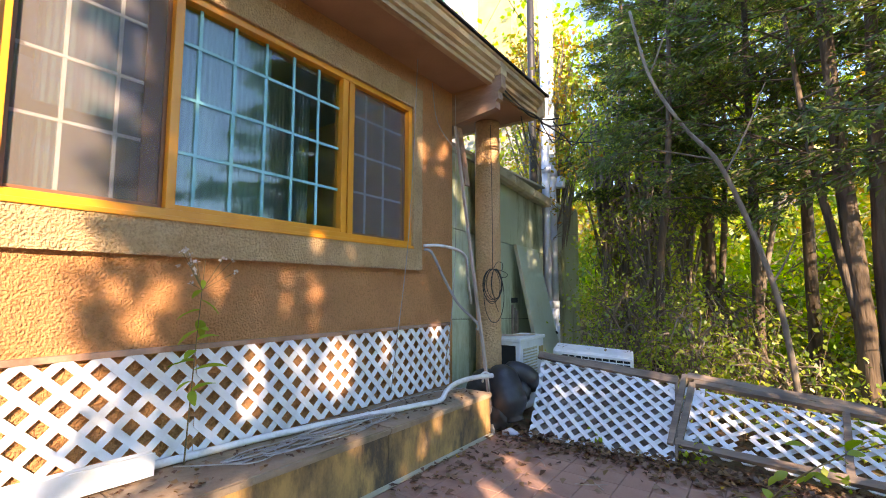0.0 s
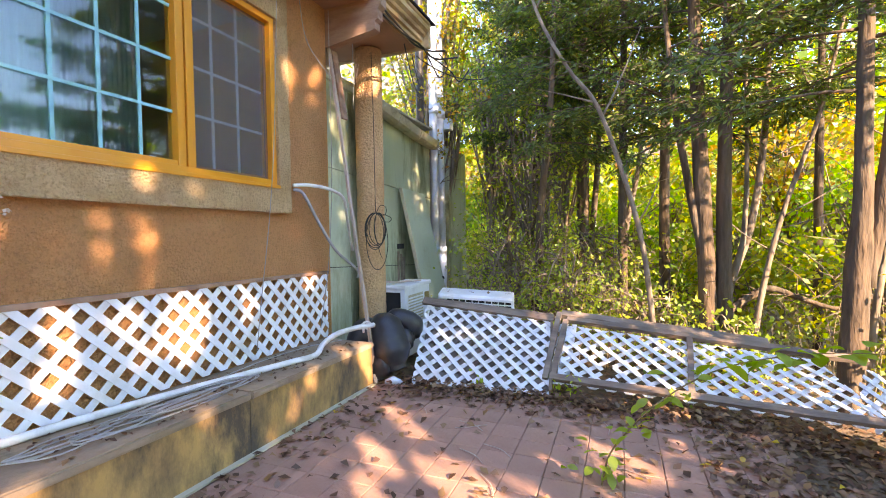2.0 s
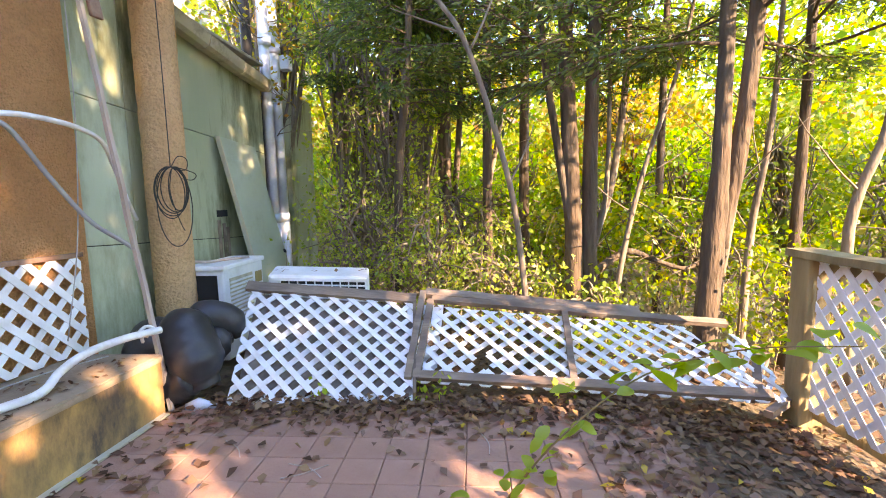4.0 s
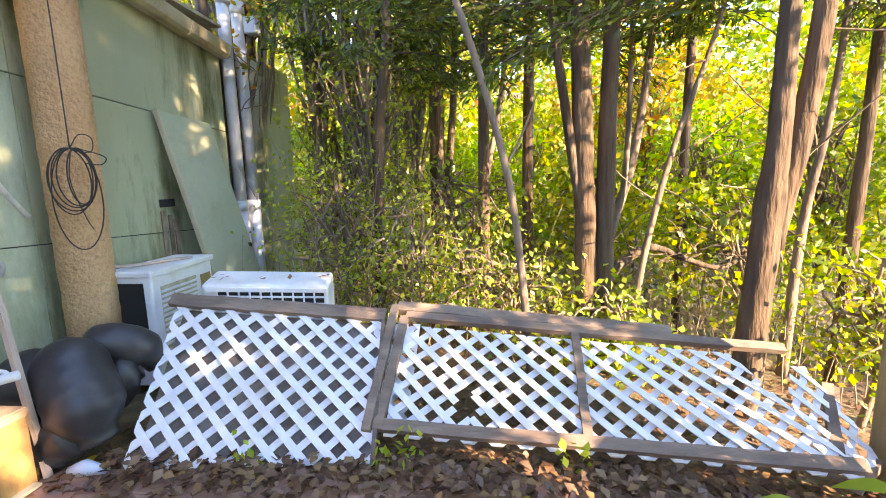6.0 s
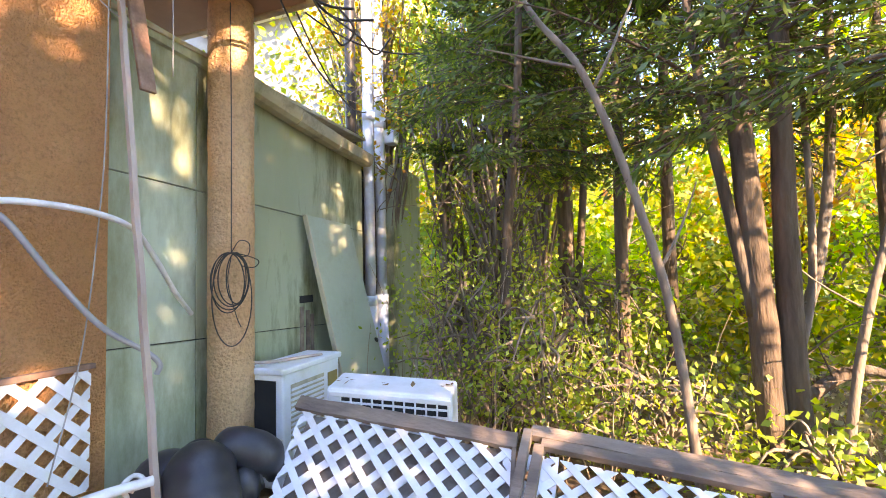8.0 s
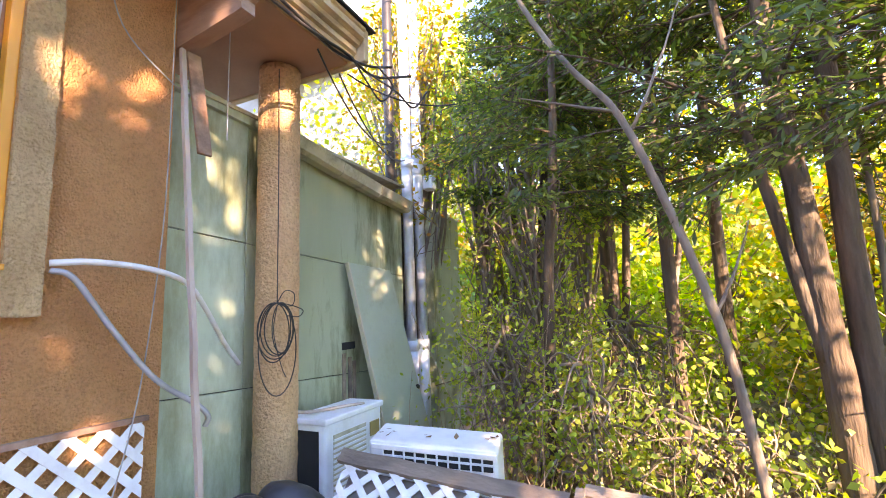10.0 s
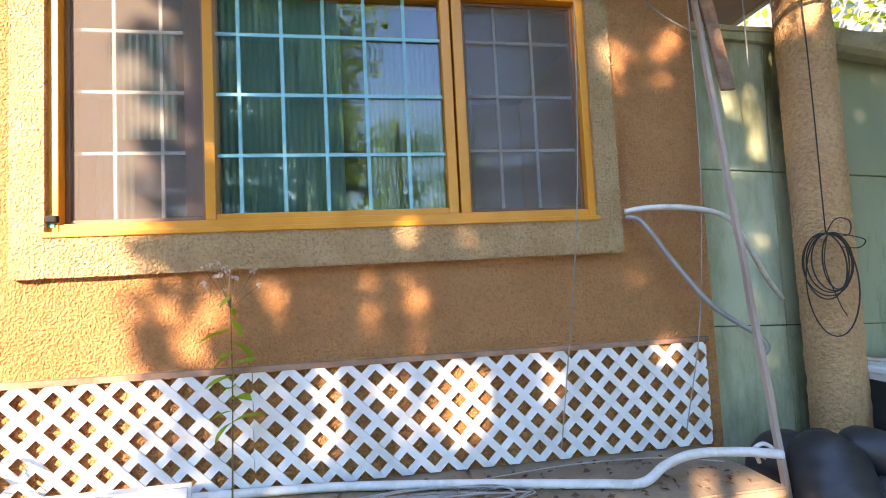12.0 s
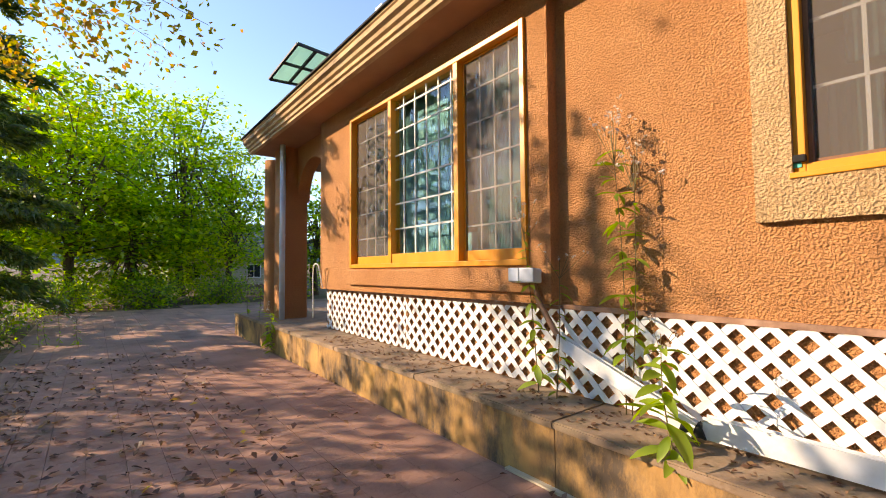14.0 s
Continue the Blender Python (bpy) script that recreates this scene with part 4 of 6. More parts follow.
def build_tubes():
    t = thing("rubber_tubes", (-1.85, 4.15, -0.06), "folded black inflated rubber tubes heaped at the end of the ledge", "rubber tubes")
    for pts, r in (
        ([(-2.00, 3.97, -0.04), (-2.08, 3.98, 0.08), (-2.09, 3.99, 0.22), (-2.04, 4.02, 0.34), (-1.93, 4.10, 0.38)], 0.16),
        ([(-1.98, 4.13, 0.43), (-1.90, 4.06, 0.39), (-1.82, 4.01, 0.29), (-1.76, 3.98, 0.18), (-1.72, 3.98, 0.04)], 0.165),
        ([(-1.96, 3.95, -0.05), (-1.91, 3.95, 0.03), (-1.83, 3.95, 0.10), (-1.76, 3.97, 0.13)], 0.125),
        ([(-1.96, 4.18, 0.40), (-1.84, 4.23, 0.44), (-1.73, 4.30, 0.39), (-1.68, 4.36, 0.27)], 0.105),
        ([(-1.88, 4.16, 0.05), (-1.82, 4.18, 0.18), (-1.76, 4.22, 0.26), (-1.72, 4.28, 0.28)], 0.11),
    ):
        path = smooth_path(pts, 9)
        n = len(path)
        R = [r * max(0.3, min(1.0, 4.0 * min(k, n - 1 - k) / n)) ** 0.5 * (1 + 0.012 * math.sin(1.3 * k)) for k in range(n)]
        part("tube", tube(bmesh.new(), path, R, 20), RUBBER, t, smooth=True)
    bag = T([(-1.78, 3.86, -0.055), (-1.70, 3.86, -0.03), (-1.60, 3.88, -0.05)], [0.025, 0.035, 0.015], 8, 0.3)
    tagged(part("plastic_scrap", bag, PIPE, None, smooth=True), "pale blue plastic scrap under the tubes", "scrap")


build_outdoor_unit()
build_window_unit()
build_tubes()


# ---- hoses, conduits, cables ----
def build_lines():
    h = T([(-2.32, 1.08, 0.385), (-2.31, 1.45, 0.375), (-2.27, 1.8, 0.372), (-2.16, 2.4, 0.36), (-2.03, 2.95, 0.352), (-1.98, 3.15, 0.355), (-2.02, 3.30, 0.40), (-1.98, 3.42, 0.455), (-1.90, 3.58, 0.48), (-1.83, 3.76, 0.475)], 0.021, 10, n=10)
    tagged(part("white_hose", h, WHITE_HOSE, None, smooth=True), "white hose running along the ledge and up to the stick", "hose")
    k = T([(-1.86, 3.70, 0.452), (-1.90, 3.68, 0.478), (-1.89, 3.72, 0.505), (-1.85, 3.73, 0.49), (-1.88, 3.68, 0.46), (-1.90, 3.70, 0.42)], 0.010, 6, n=6)
    tagged(part("cloth_knot", k, WHITE_HOSE, None, smooth=True), "rag knot tying the hose to the stick", "knot")
    s = beam_between(bmesh.new(), (-1.865, 3.84, -0.06), (-2.37, 3.955, 3.0), 0.024, 0.028, up=(0, 1, 0), rough=0.003, cuts=20)
    tagged(part("leaning_stick", s, POLE_WOOD), "long thin grey stick leaning up to the beam", "stick")
    f = bmesh.new()
    path = smooth_path([(-2.34, 3.385, 1.64), (-2.30, 3.46, 1.60), (-2.27, 3.62, 1.36), (-2.23, 3.80, 1.12), (-2.17, 3.98, 0.97), (-2.14, 4.03, 0.90), (-2.15, 4.02, 0.85)], 30)
    tube(f, path, [0.0125 + 0.0025 * (i % 2) for i in range(len(path))], 8)
    tagged(part("flexible_conduit", f, GREY_FLEX, None, smooth=True), "ribbed grey flexible conduit hanging from the window surround", "conduit")
    w = T([(-2.34, 3.38, 1.67), (-2.27, 3.52, 1.68), (-2.23, 3.75, 1.66), (-2.24, 3.95, 1.60), (-2.34, 4.15, 1.46), (-2.46, 4.38, 1.25), (-2.56, 4.58, 1.10)], 0.015, 8, n=10)
    tagged(part("white_conduit", w, WHITE_HOSE, None, smooth=True), "white plastic conduit bending from the window towards the column", "conduit")
    for pts, r, nm in (
        ([(-2.22, 3.12, 3.38), (-2.25, 3.09, 2.2), (-2.27, 3.04, 1.48), (-2.30, 2.95, 0.75), (-2.30, 2.90, 0.42)], 0.0035, "thin grey cable hanging down in front of the window"),
        ([(-2.30, 3.86, 3.3), (-2.29, 3.85, 2.2), (-2.27, 3.81, 1.64), (-2.27, 3.74, 1.0), (-2.28, 3.62, 0.45)], 0.0035, "thin grey cable hanging by the house corner"),
        ([(-2.27, 4.2, 3.27), (-2.26, 4.19, 2.9), (-2.27, 4.2, 2.5)], 0.004, "loose cable end hanging under the eave"),
        ([(-2.34, 3.5, 3.3), (-2.36, 3.62, 2.95), (-2.33, 3.86, 2.75), (-2.33, 4.0, 2.72)], 0.004, "thin dark cable across the wall under the eave"),
    ):
        tagged(part("hanging_cable", T(pts, r, 5, n=6), GREY_WIRE, None, smooth=True), nm, "cable", "hanging cables")
    # coil on the column
    c = thing("cable_coil", (-2.34, 4.70, 1.5), "coil of thin black cable hanging on the stucco column", "cable coil")
    o = Vector((-2.345, 4.705, 1.50))
    along, out = Vector((0.707, 0.707, 0)), Vector((0.707, -0.707, 0))
    part("drop_cable", T([o + Vector((-0.01, 0.0, 1.75)), o + out * 0.015 + Vector((0, 0, 0.9)), o + out * 0.02], 0.004, 5, n=6), WIRE, c, smooth=True)
    for k, (a, hgt, dx) in enumerate(((0.105, 0.36, 0.0), (0.115, 0.38, -0.01), (0.095, 0.35, 0.015), (0.10, 0.40, -0.02), (0.12, 0.62, 0.005), (0.06, 0.34, 0.03))):
        pts = []
        for i in range(33):
            q = 2 * math.pi * i / 32
            pts.append(o + along * (a * math.sin(q) + dx) + out * (0.022 + 0.006 * k + 0.02 * (1 - math.cos(q)) * 0.3) + Vector((0, 0, -hgt / 2 + hgt / 2 * math.cos(q))))
        part("loop", tube(bmesh.new(), pts, 0.0042, 5), WIRE, c, smooth=True)
    for pts in ([(0.0, 0.0), (0.05, 0.08), (0.11, 0.06), (0.10, -0.02), (0.02, -0.02)], [(0.02, 0.0), (0.12, -0.03), (0.17, -0.06), (0.14, -0.10), (0.06, -0.09)], [(0.0, -0.02), (-0.02, -0.2), (0.03, -0.42), (0.06, -0.5)]):
        part("loose_end", T([o + along * u + out * 0.05 + Vector((0, 0, v)) for u, v in pts], 0.0035, 5, n=6), WIRE, c, smooth=True)
    # tangle on the ledge
    random.seed(5)
    for k in range(9):
        cy, cx = random.uniform(1.55, 2.35), random.uniform(-2.17, -2.02)
        ry, rx = random.uniform(0.15, 0.42), random.uniform(0.04, 0.10)
        pts = []
        for i in range(random.randint(12, 22)):
            q = i * 0.55 + k
            y = cy + ry * math.cos(q) + random.uniform(-0.03, 0.03)
            pts.append((min(cx + rx * math.sin(q) + random.uniform(-0.015, 0.015), -1.90), y, deck_z(y) + 0.006 + 0.008 * (k % 4)))
        tagged(part("cable_tangle", T(pts, 0.0036, 5, n=4), GREY_WIRE, None, smooth=True), "tangled grey cable lying in loops on the ledge", "cable", "cables on the ledge")
    for pts in ([(-2.24, 1.2, 0.375), (-2.1, 1.35, 0.37), (-1.98, 1.5, 0.365), (-2.05, 1.75, 0.36)], [(-2.2, 2.4, 0.355), (-2.26, 2.9, 0.35), (-2.24, 3.4, 0.34), (-2.12, 3.7, 0.335)]):
        tagged(part("cable_tangle", T(pts, 0.0036, 5, n=8), GREY_WIRE, None, smooth=True), "grey cable trailing along the ledge", "cable", "cables on the ledge")
    # bundle under the end of the eave
    for k, pts in enumerate((
            [(-1.86, 4.05, 3.34), (-1.83, 4.35, 3.28), (-1.84, 4.70, 3.25), (-1.80, 5.05, 3.30), (-1.70, 5.25, 3.36)],
            [(-1.88, 4.10, 3.30), (-1.82, 4.45, 3.24), (-1.82, 4.80, 3.28), (-1.78, 5.12, 3.24), (-1.58, 5.35, 3.30)],
            [(-1.80, 4.85, 3.27), (-1.76, 5.00, 3.12), (-1.72, 5.12, 3.02), (-1.64, 5.16, 3.14), (-1.70, 5.06, 3.26)],
            [(-1.82, 5.00, 3.26), (-1.74, 5.12, 3.20), (-1.62, 5.20, 3.10), (-1.56, 5.34, 3.02), (-1.46, 5.40, 3.16)])):
        tagged(part("eave_cable", T(pts, 0.011 if k < 2 else 0.008, 6, n=8), WIRE, None, smooth=True), "dark cable looped under the end of the eave", "cable", "cables under the eave")
    # overhead cables by the eave
    for a, b, sag in (((-1.95, 4.9, 3.2), (-2.7, 7.3, 3.4), 0.25), ((-1.9, 4.6, 3.22), (-2.75, 7.2, 3.7), 0.35), ((-1.95, 5.0, 3.25), (-1.3, 5.6, 3.1), 0.1), ((-2.8, 7.2, 5.6), (-1.0, -8.0, 6.3), 0.3), ((-2.9, 7.2, 7.6), (-9.0, 13.0, 8.6), 0.4)):
        A, C = Vector(a), Vector(b)
        pts = [A.lerp(C, t) - Vector((0, 0, sag * 4 * t * (1 - t))) for t in np.linspace(0, 1, 16)]
        tagged(part("overhead_cable", tube(bmesh.new(), pts, 0.007, 5), WIRE, None, smooth=True), "slack black cable strung from the eave to the pole", "cable", "overhead cables")


build_lines()


def channel(a, b, w, h, mat, up=(0, 0, 1)):
    """A length of open box channel from a to b."""
    bm = bmesh.new()
    a, b, up = Vector(a), Vector(b), Vector(up)
    d = (b - a).normalized()
    s = d.cross(up).normalized()
    u = s.cross(d)
    prof = [(-w / 2, -h / 2), (w / 2, -h / 2), (w / 2, h / 2), (w / 2 - 0.012, h / 2), (w / 2 - 0.006, -h / 2 + 0.006), (-w / 2 + 0.006, -h / 2 + 0.006), (-w / 2 + 0.006, h / 2), (-w / 2, h / 2)]
    r0 = [bm.verts.new(a + s * p + u * q) for p, q in prof]
    r1 = [bm.verts.new(b + s * p + u * q) for p, q in prof]
    for i in range(len(prof)):
        j = (i + 1) % len(prof)
        bm.faces.new((r0[i], r0[j], r1[j], r1[i]))
    bm.faces.new(r0[::-1])
    bm.faces.new(r1)
    return bm


tagged(part("fallen_downpipe", channel((-2.20, 0.10, 0.455), (-2.24, 1.10, 0.425), 0.06, 0.105, WHITE_PLASTIC), WHITE_PLASTIC), "white plastic downpipe length lying on the ledge", "downpipe", "fallen downpipe")
tagged(part("fallen_downpipe", channel((-2.25, -0.80, 0.765), (-2.17, 0.07, 0.435), 0.05, 0.085, WHITE_PLASTIC), WHITE_PLASTIC), "white plastic downpipe length slanting down onto the ledge", "downpipe", "fallen downpipe")
bm = T([(-2.19, 0.02, 0.43), (-2.18, 0.06, 0.425), (-2.19, 0.10, 0.44)], [0.05, 0.035, 0.045], 8, 0.35)
tagged(part("broken_end", bm, DARK), "torn dark end between the downpipe lengths", "scrap")
conn = T([(-2.28, -1.02, 1.15), (-2.26, -0.96, 1.0), (-2.25, -0.85, 0.85), (-2.25, -0.78, 0.76)], 0.02, 8, n=5)
tagged(part("drain_hose", conn, BEAM, None, smooth=True), "brown hose dropping from the wall box to the downpipe", "hose")


def build_wall_box():
    b = thing("wall_box", (-2.2, -1.05, 1.12), "small grey-white box fixed to the wall below the bay window", "wall box")
    bm = B((-2.245, -1.15, 1.135), (-2.15, -0.92, 1.235), 0.012)
    for v in bm.verts:
        v.co.z += 0.1 * (v.co.x + 2.18)
    part("casing", bm, PIPE, b)
    part("lid", B((-2.152, -1.14, 1.145), (-2.144, -1.045, 1.235), 0.003), PIPE, b)


build_wall_box()


# ---- porch ----
def build_porch():
    p = thing("porch", (-2.4, -6.3, 0.45), "orange stucco porch with an arch and two columns under the eave", "porch", kind="structure")
    part("pilaster", B((-2.62, -6.55, 0.2), (-2.22, -6.10, 3.28), 0.02), STUCCO, p)
    part("round_column", T([(-2.42, -7.25, z) for z in np.linspace(0.1, 3.24, 30)], 0.15, 28, 0.01), STUCCO, p, smooth=True)
    bm = bmesh.new()
    # arch between the pilaster and the bay
    y0, y1, zs, top = -6.10, -4.88, 2.35, 3.28
    arc = [(y0 + (y1 - y0) * (1 - math.cos(math.pi * k / 16)) / 2, zs + 0.62 * math.sin(math.pi * k / 16)) for k in range(17)]
    f0 = [(bm.verts.new((-2.45, y, z)), bm.verts.new((-2.45, y, top)), bm.verts.new((-2.65, y, z)), bm.verts.new((-2.65, y, top))) for y, z in arc]
    for a, b in zip(f0, f0[1:]):
        bm.faces.new((a[0], b[0], b[1], a[1]))
        bm.faces.new((a[2], a[3], b[3], b[2]))
        bm.faces.new((a[0], a[2], b[2], b[0]))
    part("arch", bm, STUCCO, p)
    part("downspout", T([(-2.19, -6.05, 0.45), (-2.19, -6.05, 3.25)], 0.045, 14), PIPE, p, smooth=True)
    part("strap", T([(-2.19, -6.05, 1.78), (-2.19, -6.05, 1.81)], 0.05, 14), PIPE, p)
    part("porch_ceiling", B((-4.6, -7.6, 3.24), (-2.64, -4.9, 3.28)), SOFFIT, p)
    loop = T([(-2.25, -4.62, 1.0), (-2.2, -4.60, 1.25), (-2.18, -4.66, 1.32), (-2.16, -4.72, 1.22), (-2.17, -4.74, 0.6)], 0.008, 7, n=6)
    part("standpipe", loop, WHITE_HOSE, p, smooth=True)


build_porch()


# ---- frame on the roof and buildings beyond ----
def build_roof_frame():
    f = thing("roof_frame", (-3.2, -7.2, 4.0), "black steel frame with a tilted translucent green sheet on the roof", "awning frame")
    c = [Vector(p) for p in ((-2.734, -8.6, 5.367), (-3.463, -8.3, 5.277), (-3.446, -6.9, 5.384), (-2.796, -7.1, 5.544))]
    part("sheet", board_quad(c, 0.015, (0, 0, 1)), GREEN_SHEET, f)
    g = lambda a, b, r=0.05: part("bar", beam_between(bmesh.new(), a, b, r, r), STEEL, f)
    lo = Vector((0, 0, -0.03))
    for i in range(4):
        g(c[i] + lo, c[(i + 1) % 4] + lo)
    g(c[0].lerp(c[1], 0.5) + lo, c[3].lerp(c[2], 0.5) + lo)
    g(c[0].lerp(c[3], 0.5) + lo, c[1].lerp(c[2], 0.5) + lo)
    for q in c:
        g(q + lo, Vector((q.x, q.y, 3.55)), 0.04)
    tagged(part("roof_box", B((-2.62, -3.62, 4.2), (-2.48, -3.45, 4.42), 0.01), WHITE_PLASTIC, f), "small pale box")


build_roof_frame()


def build_villa():
    v = thing("villa", (-9.5, 17.0, 0.0), "tall yellow villa with white balcony and trim", "house")
    part("wall", B((-18.0, 15.0, -1.0), (-8.7, 24.0, 16.0)), PALE_WALL, v)
    part("wing", B((-8.69, 15.2, 9.2), (-7.2, 22.0, 15.0)), YELLOW_WALL, v, "yellow rendered upper wing")
    part("wing_base", B((-8.69, 15.3, -1.0), (-7.3, 22.0, 9.19)), PALE_WALL, v)
    part("balcony", B((-14.0, 14.0, 10.4), (-9.2, 15.0, 11.3), 0.05), WHITE_PAINT, v)
    part("cornice", B((-14.2, 13.8, 11.3), (-9.0, 15.0, 11.55), 0.04), WHITE_PAINT, v)
    for k in range(4):
        part("column", T([(-13.6 + 1.35 * k, 14.3, 11.55), (-13.6 + 1.35 * k, 14.3, 15.2)], 0.14, 12), WHITE_PAINT, v, smooth=True)
    part("window", B((-12.8, 14.96, 11.9), (-10.2, 14.99, 14.6)), GREEN_SHEET, v)
    part("roof", B((-18.4, 14.4, 16.0), (-8.3, 24.5, 16.5), 0.05), WHITE_PAINT, v)


build_villa()


def build_far_house():
    h = thing("cottage", (-5.5, -24, 0.3), "low cream cottage with a grey tiled roof beyond the trees", "house")
    part("wall", B((-9.0, -28.0, 0.0), (-2.6, -23.0, 2.1)), CREAM, h)
    bm = bmesh.new()
    prof = [(-28.6, 2.0), (-22.4, 1.95), (-22.4, 2.05), (-25.5, 3.9), (-28.6, 2.1)]
    part("roof", extrude_profile(prof, "x", -9.4, -2.2), TILE_ROOF, h)
    for k in range(26):
        x = -9.3 + 0.28 * k
        part("roof_rib", beam_between(bmesh.new(), (x, -22.42, 2.09), (x, -25.5, 3.94), 0.08, 0.05, bevel=0.0), TILE_ROOF, h)
    for x in (-6.35, -8.0, -3.6):
        w = part("window", B((x - 0.35, -23.0, 0.9), (x + 0.35, -22.96, 1.6), 0.01), WHITE_PAINT, h)
        for s in (-0.16, 0.16):
            part("pane", B((x + s - 0.14, -22.96, 0.95), (x + s + 0.14, -22.94, 1.55)), DARK, w)


build_far_house()
hb = bmesh.new()
ring = []
for k in range(61):
    a = radians(-175 + 170 * k / 60)
    hgt = 34 + 16 * noise.noise(Vector((k * 0.12, 0, 0))) + 7 * noise.noise(Vector((k * 0.45, 3, 0)))
    ring.append((hb.verts.new((420 * math.cos(a), 420 * math.sin(a), -5)), hb.verts.new((440 * math.cos(a), 440 * math.sin(a), hgt))))
for p, q in zip(ring, ring[1:]):
    hb.faces.new((p[0], q[0], q[1], p[1]))
tagged(part("backdrop", hb, HILL, None, smooth=True), "hazy wooded hills on the horizon", "hills", kind="structure")


# ---- trees ----
def limb_path(p, d, length, droop, n=7):
    pts, p, d = [Vector(p)], Vector(p), Vector(d).normalized()
    for k in range(n):
        d = (d + Vector((random.uniform(-0.10, 0.10), random.uniform(-0.10, 0.10), droop + random.uniform(-0.06, 0.06)))).normalized()
        p = p + d * (length / n)
        pts.append(p.copy())
    return pts


def cedar(trunks, z0, top, reach, seed, density=1.0, label="dark green cedar with bare reddish trunk", bark=None, leaf=None, size=0.078, group="cedars", bare=0.0, dirs=None, open_side=False):
    """A conifer: one or more trunks as lists of (x, y, z, radius), branches from z0 up, flat sprays along them."""
    random.seed(seed)
    np.random.seed(seed)
    x, y, z, _ = trunks[0][0]
    t = thing("cedar", (x, y, z), label, "tree", group)
    P, D = [], []
    limbs = bmesh.new()
    for tr in trunks:
        path = smooth_path([q[:3] for q in tr], 6)
        R = np.interp(np.linspace(0, 1, len(path)), np.linspace(0, 1, len(tr)), [q[3] for q in tr])
        part("trunk", tube(bmesh.new(), path, [float(r) * (1.25 if k == 0 else 1) for k, r in enumerate(R)], 14, 0.07), bark or BARK, t, smooth=True)
        h0, h1 = z0, top
        zz = h0 - bare
        while zz < h1:
            f = max(0.0, (zz - h0) / (h1 - h0))
            c = min(path, key=lambda q: abs(q.z - zz))
            az = random.uniform(0, 2 * math.pi) if dirs is None else random.uniform(*dirs)
            ln = reach * (1 - f) ** 0.7 * random.uniform(0.6, 1.1)
            up = random.uniform(0.05, 0.5)
            pts = limb_path((c.x, c.y, zz), (math.cos(az), math.sin(az), up), ln, random.uniform(-0.09, -0.02))
            tube(limbs, pts, [0.014 * (1 - 0.85 * k / len(pts)) * (0.6 + ln / 3) for k in range(len(pts))], 5)
            if zz >= h0 or random.random() < 0.25:
                for k in range(2, len(pts)):
                    dd = (pts[k] - pts[k - 1]).normalized()
                    for s in range(3):
                        side = Vector((-dd.y, dd.x, 0)) * random.choice((-1, 1)) * random.uniform(0.2, 1.0) + dd * 0.7 + Vector((0, 0, random.uniform(-0.35, 0.1)))
                        sp = limb_path(pts[k], side, random.uniform(0.25, 0.6) * (1.2 - 0.5 * k / len(pts)), -0.05, 3)
                        tube(limbs, sp, [0.006, 0.005, 0.004, 0.002], 3)
                        nl = int(38 * density)
                        for q in range(nl):
                            j = random.uniform(0, 2.99)
                            i = int(j)
                            base = sp[i].lerp(sp[i + 1], j - i)
                            P.append(base + Vector((random.gauss(0, 0.06), random.gauss(0, 0.06), random.gauss(-0.02, 0.035))))
                            D.append(side)
            zz += random.uniform(0.05, 0.16) * (1.6 if len(trunks) > 1 else 1.0)
    part("twig_mass", limbs, bark or BARK, t, smooth=True)["kind"] = "stuff"
    P, D = np.array(P), np.array(D)
    if open_side:
        D = D[airy(P)]
        P = P[airy(P)]
    quad_cloud("crown", leaves(P, size, 0.27, unit(D) * 1.2 + np.array([0, 0, -0.25]), 0.55), leaf or CEDAR, t)
    return t


# openings in the crowns on the open side, as places on the house wall (y, z) where sun comes through, and their size
GAPS = [(2.15, 1.27, 0.05), (1.75, 1.24, 0.045), (1.92, 1.28, 0.04), (1.93, 1.13, 0.045), (1.84, 1.05, 0.04), (1.16, 1.25, 0.035), (1.44, 1.30, 0.035), (1.05, 1.13, 0.04), (2.69, 1.12, 0.045), (2.18, 1.04, 0.04), (2.19, 1.60, 0.04), (2.48, 1.59, 0.05), (3.43, 2.56, 0.06), (3.76, 2.70, 0.05), (3.46, 1.26, 0.04), (1.79, 0.80, 0.08), (2.05, 0.75, 0.06), (2.40, 0.70, 0.13), (2.14, 0.63, 0.06), (1.89, 0.50, 0.06), (1.70, 0.59, 0.05), (3.60, 0.885, 0.04), (2.88, 0.74, 0.05), (4.16, 2.63, 0.05), (4.37, 2.62, 0.05), (4.33, 2.50, 0.04), (4.40, 2.33, 0.06), (4.72, 2.98, 0.12)]

# and those that let sun onto the ledge and the patio
rng = np.random.RandomState(4)
GAPS += [(rng.uniform(1.2, 4.2), rng.uniform(-0.3, 0.08), rng.uniform(0.03, 0.065)) for _ in range(14)]
GAPS += [(rng.uniform(2.2, 5.4), rng.uniform(-2.2, -0.4), rng.uniform(0.04, 0.08)) for _ in range(14)]


def airy(P):
    """Which of the points P leave the sun's way through the crowns free."""
    k = (P[:, 0] + 2.37) / SUN.x
    y, z = P[:, 1] - SUN.y * k, P[:, 2] - SUN.z * k
    keep = np.ones(len(P), bool)
    for a, b, r in GAPS:
        keep &= (y - a) ** 2 + ((z - b) / 1.3) ** 2 > (r + 0.05) ** 2
    keep &= ~((y > -0.15) & (y < 0.80 + 0.06 * np.sin(9 * z) + 0.05 * np.sin(23 * z)) & (z > 0.4) & (z < 3.0))
    return keep


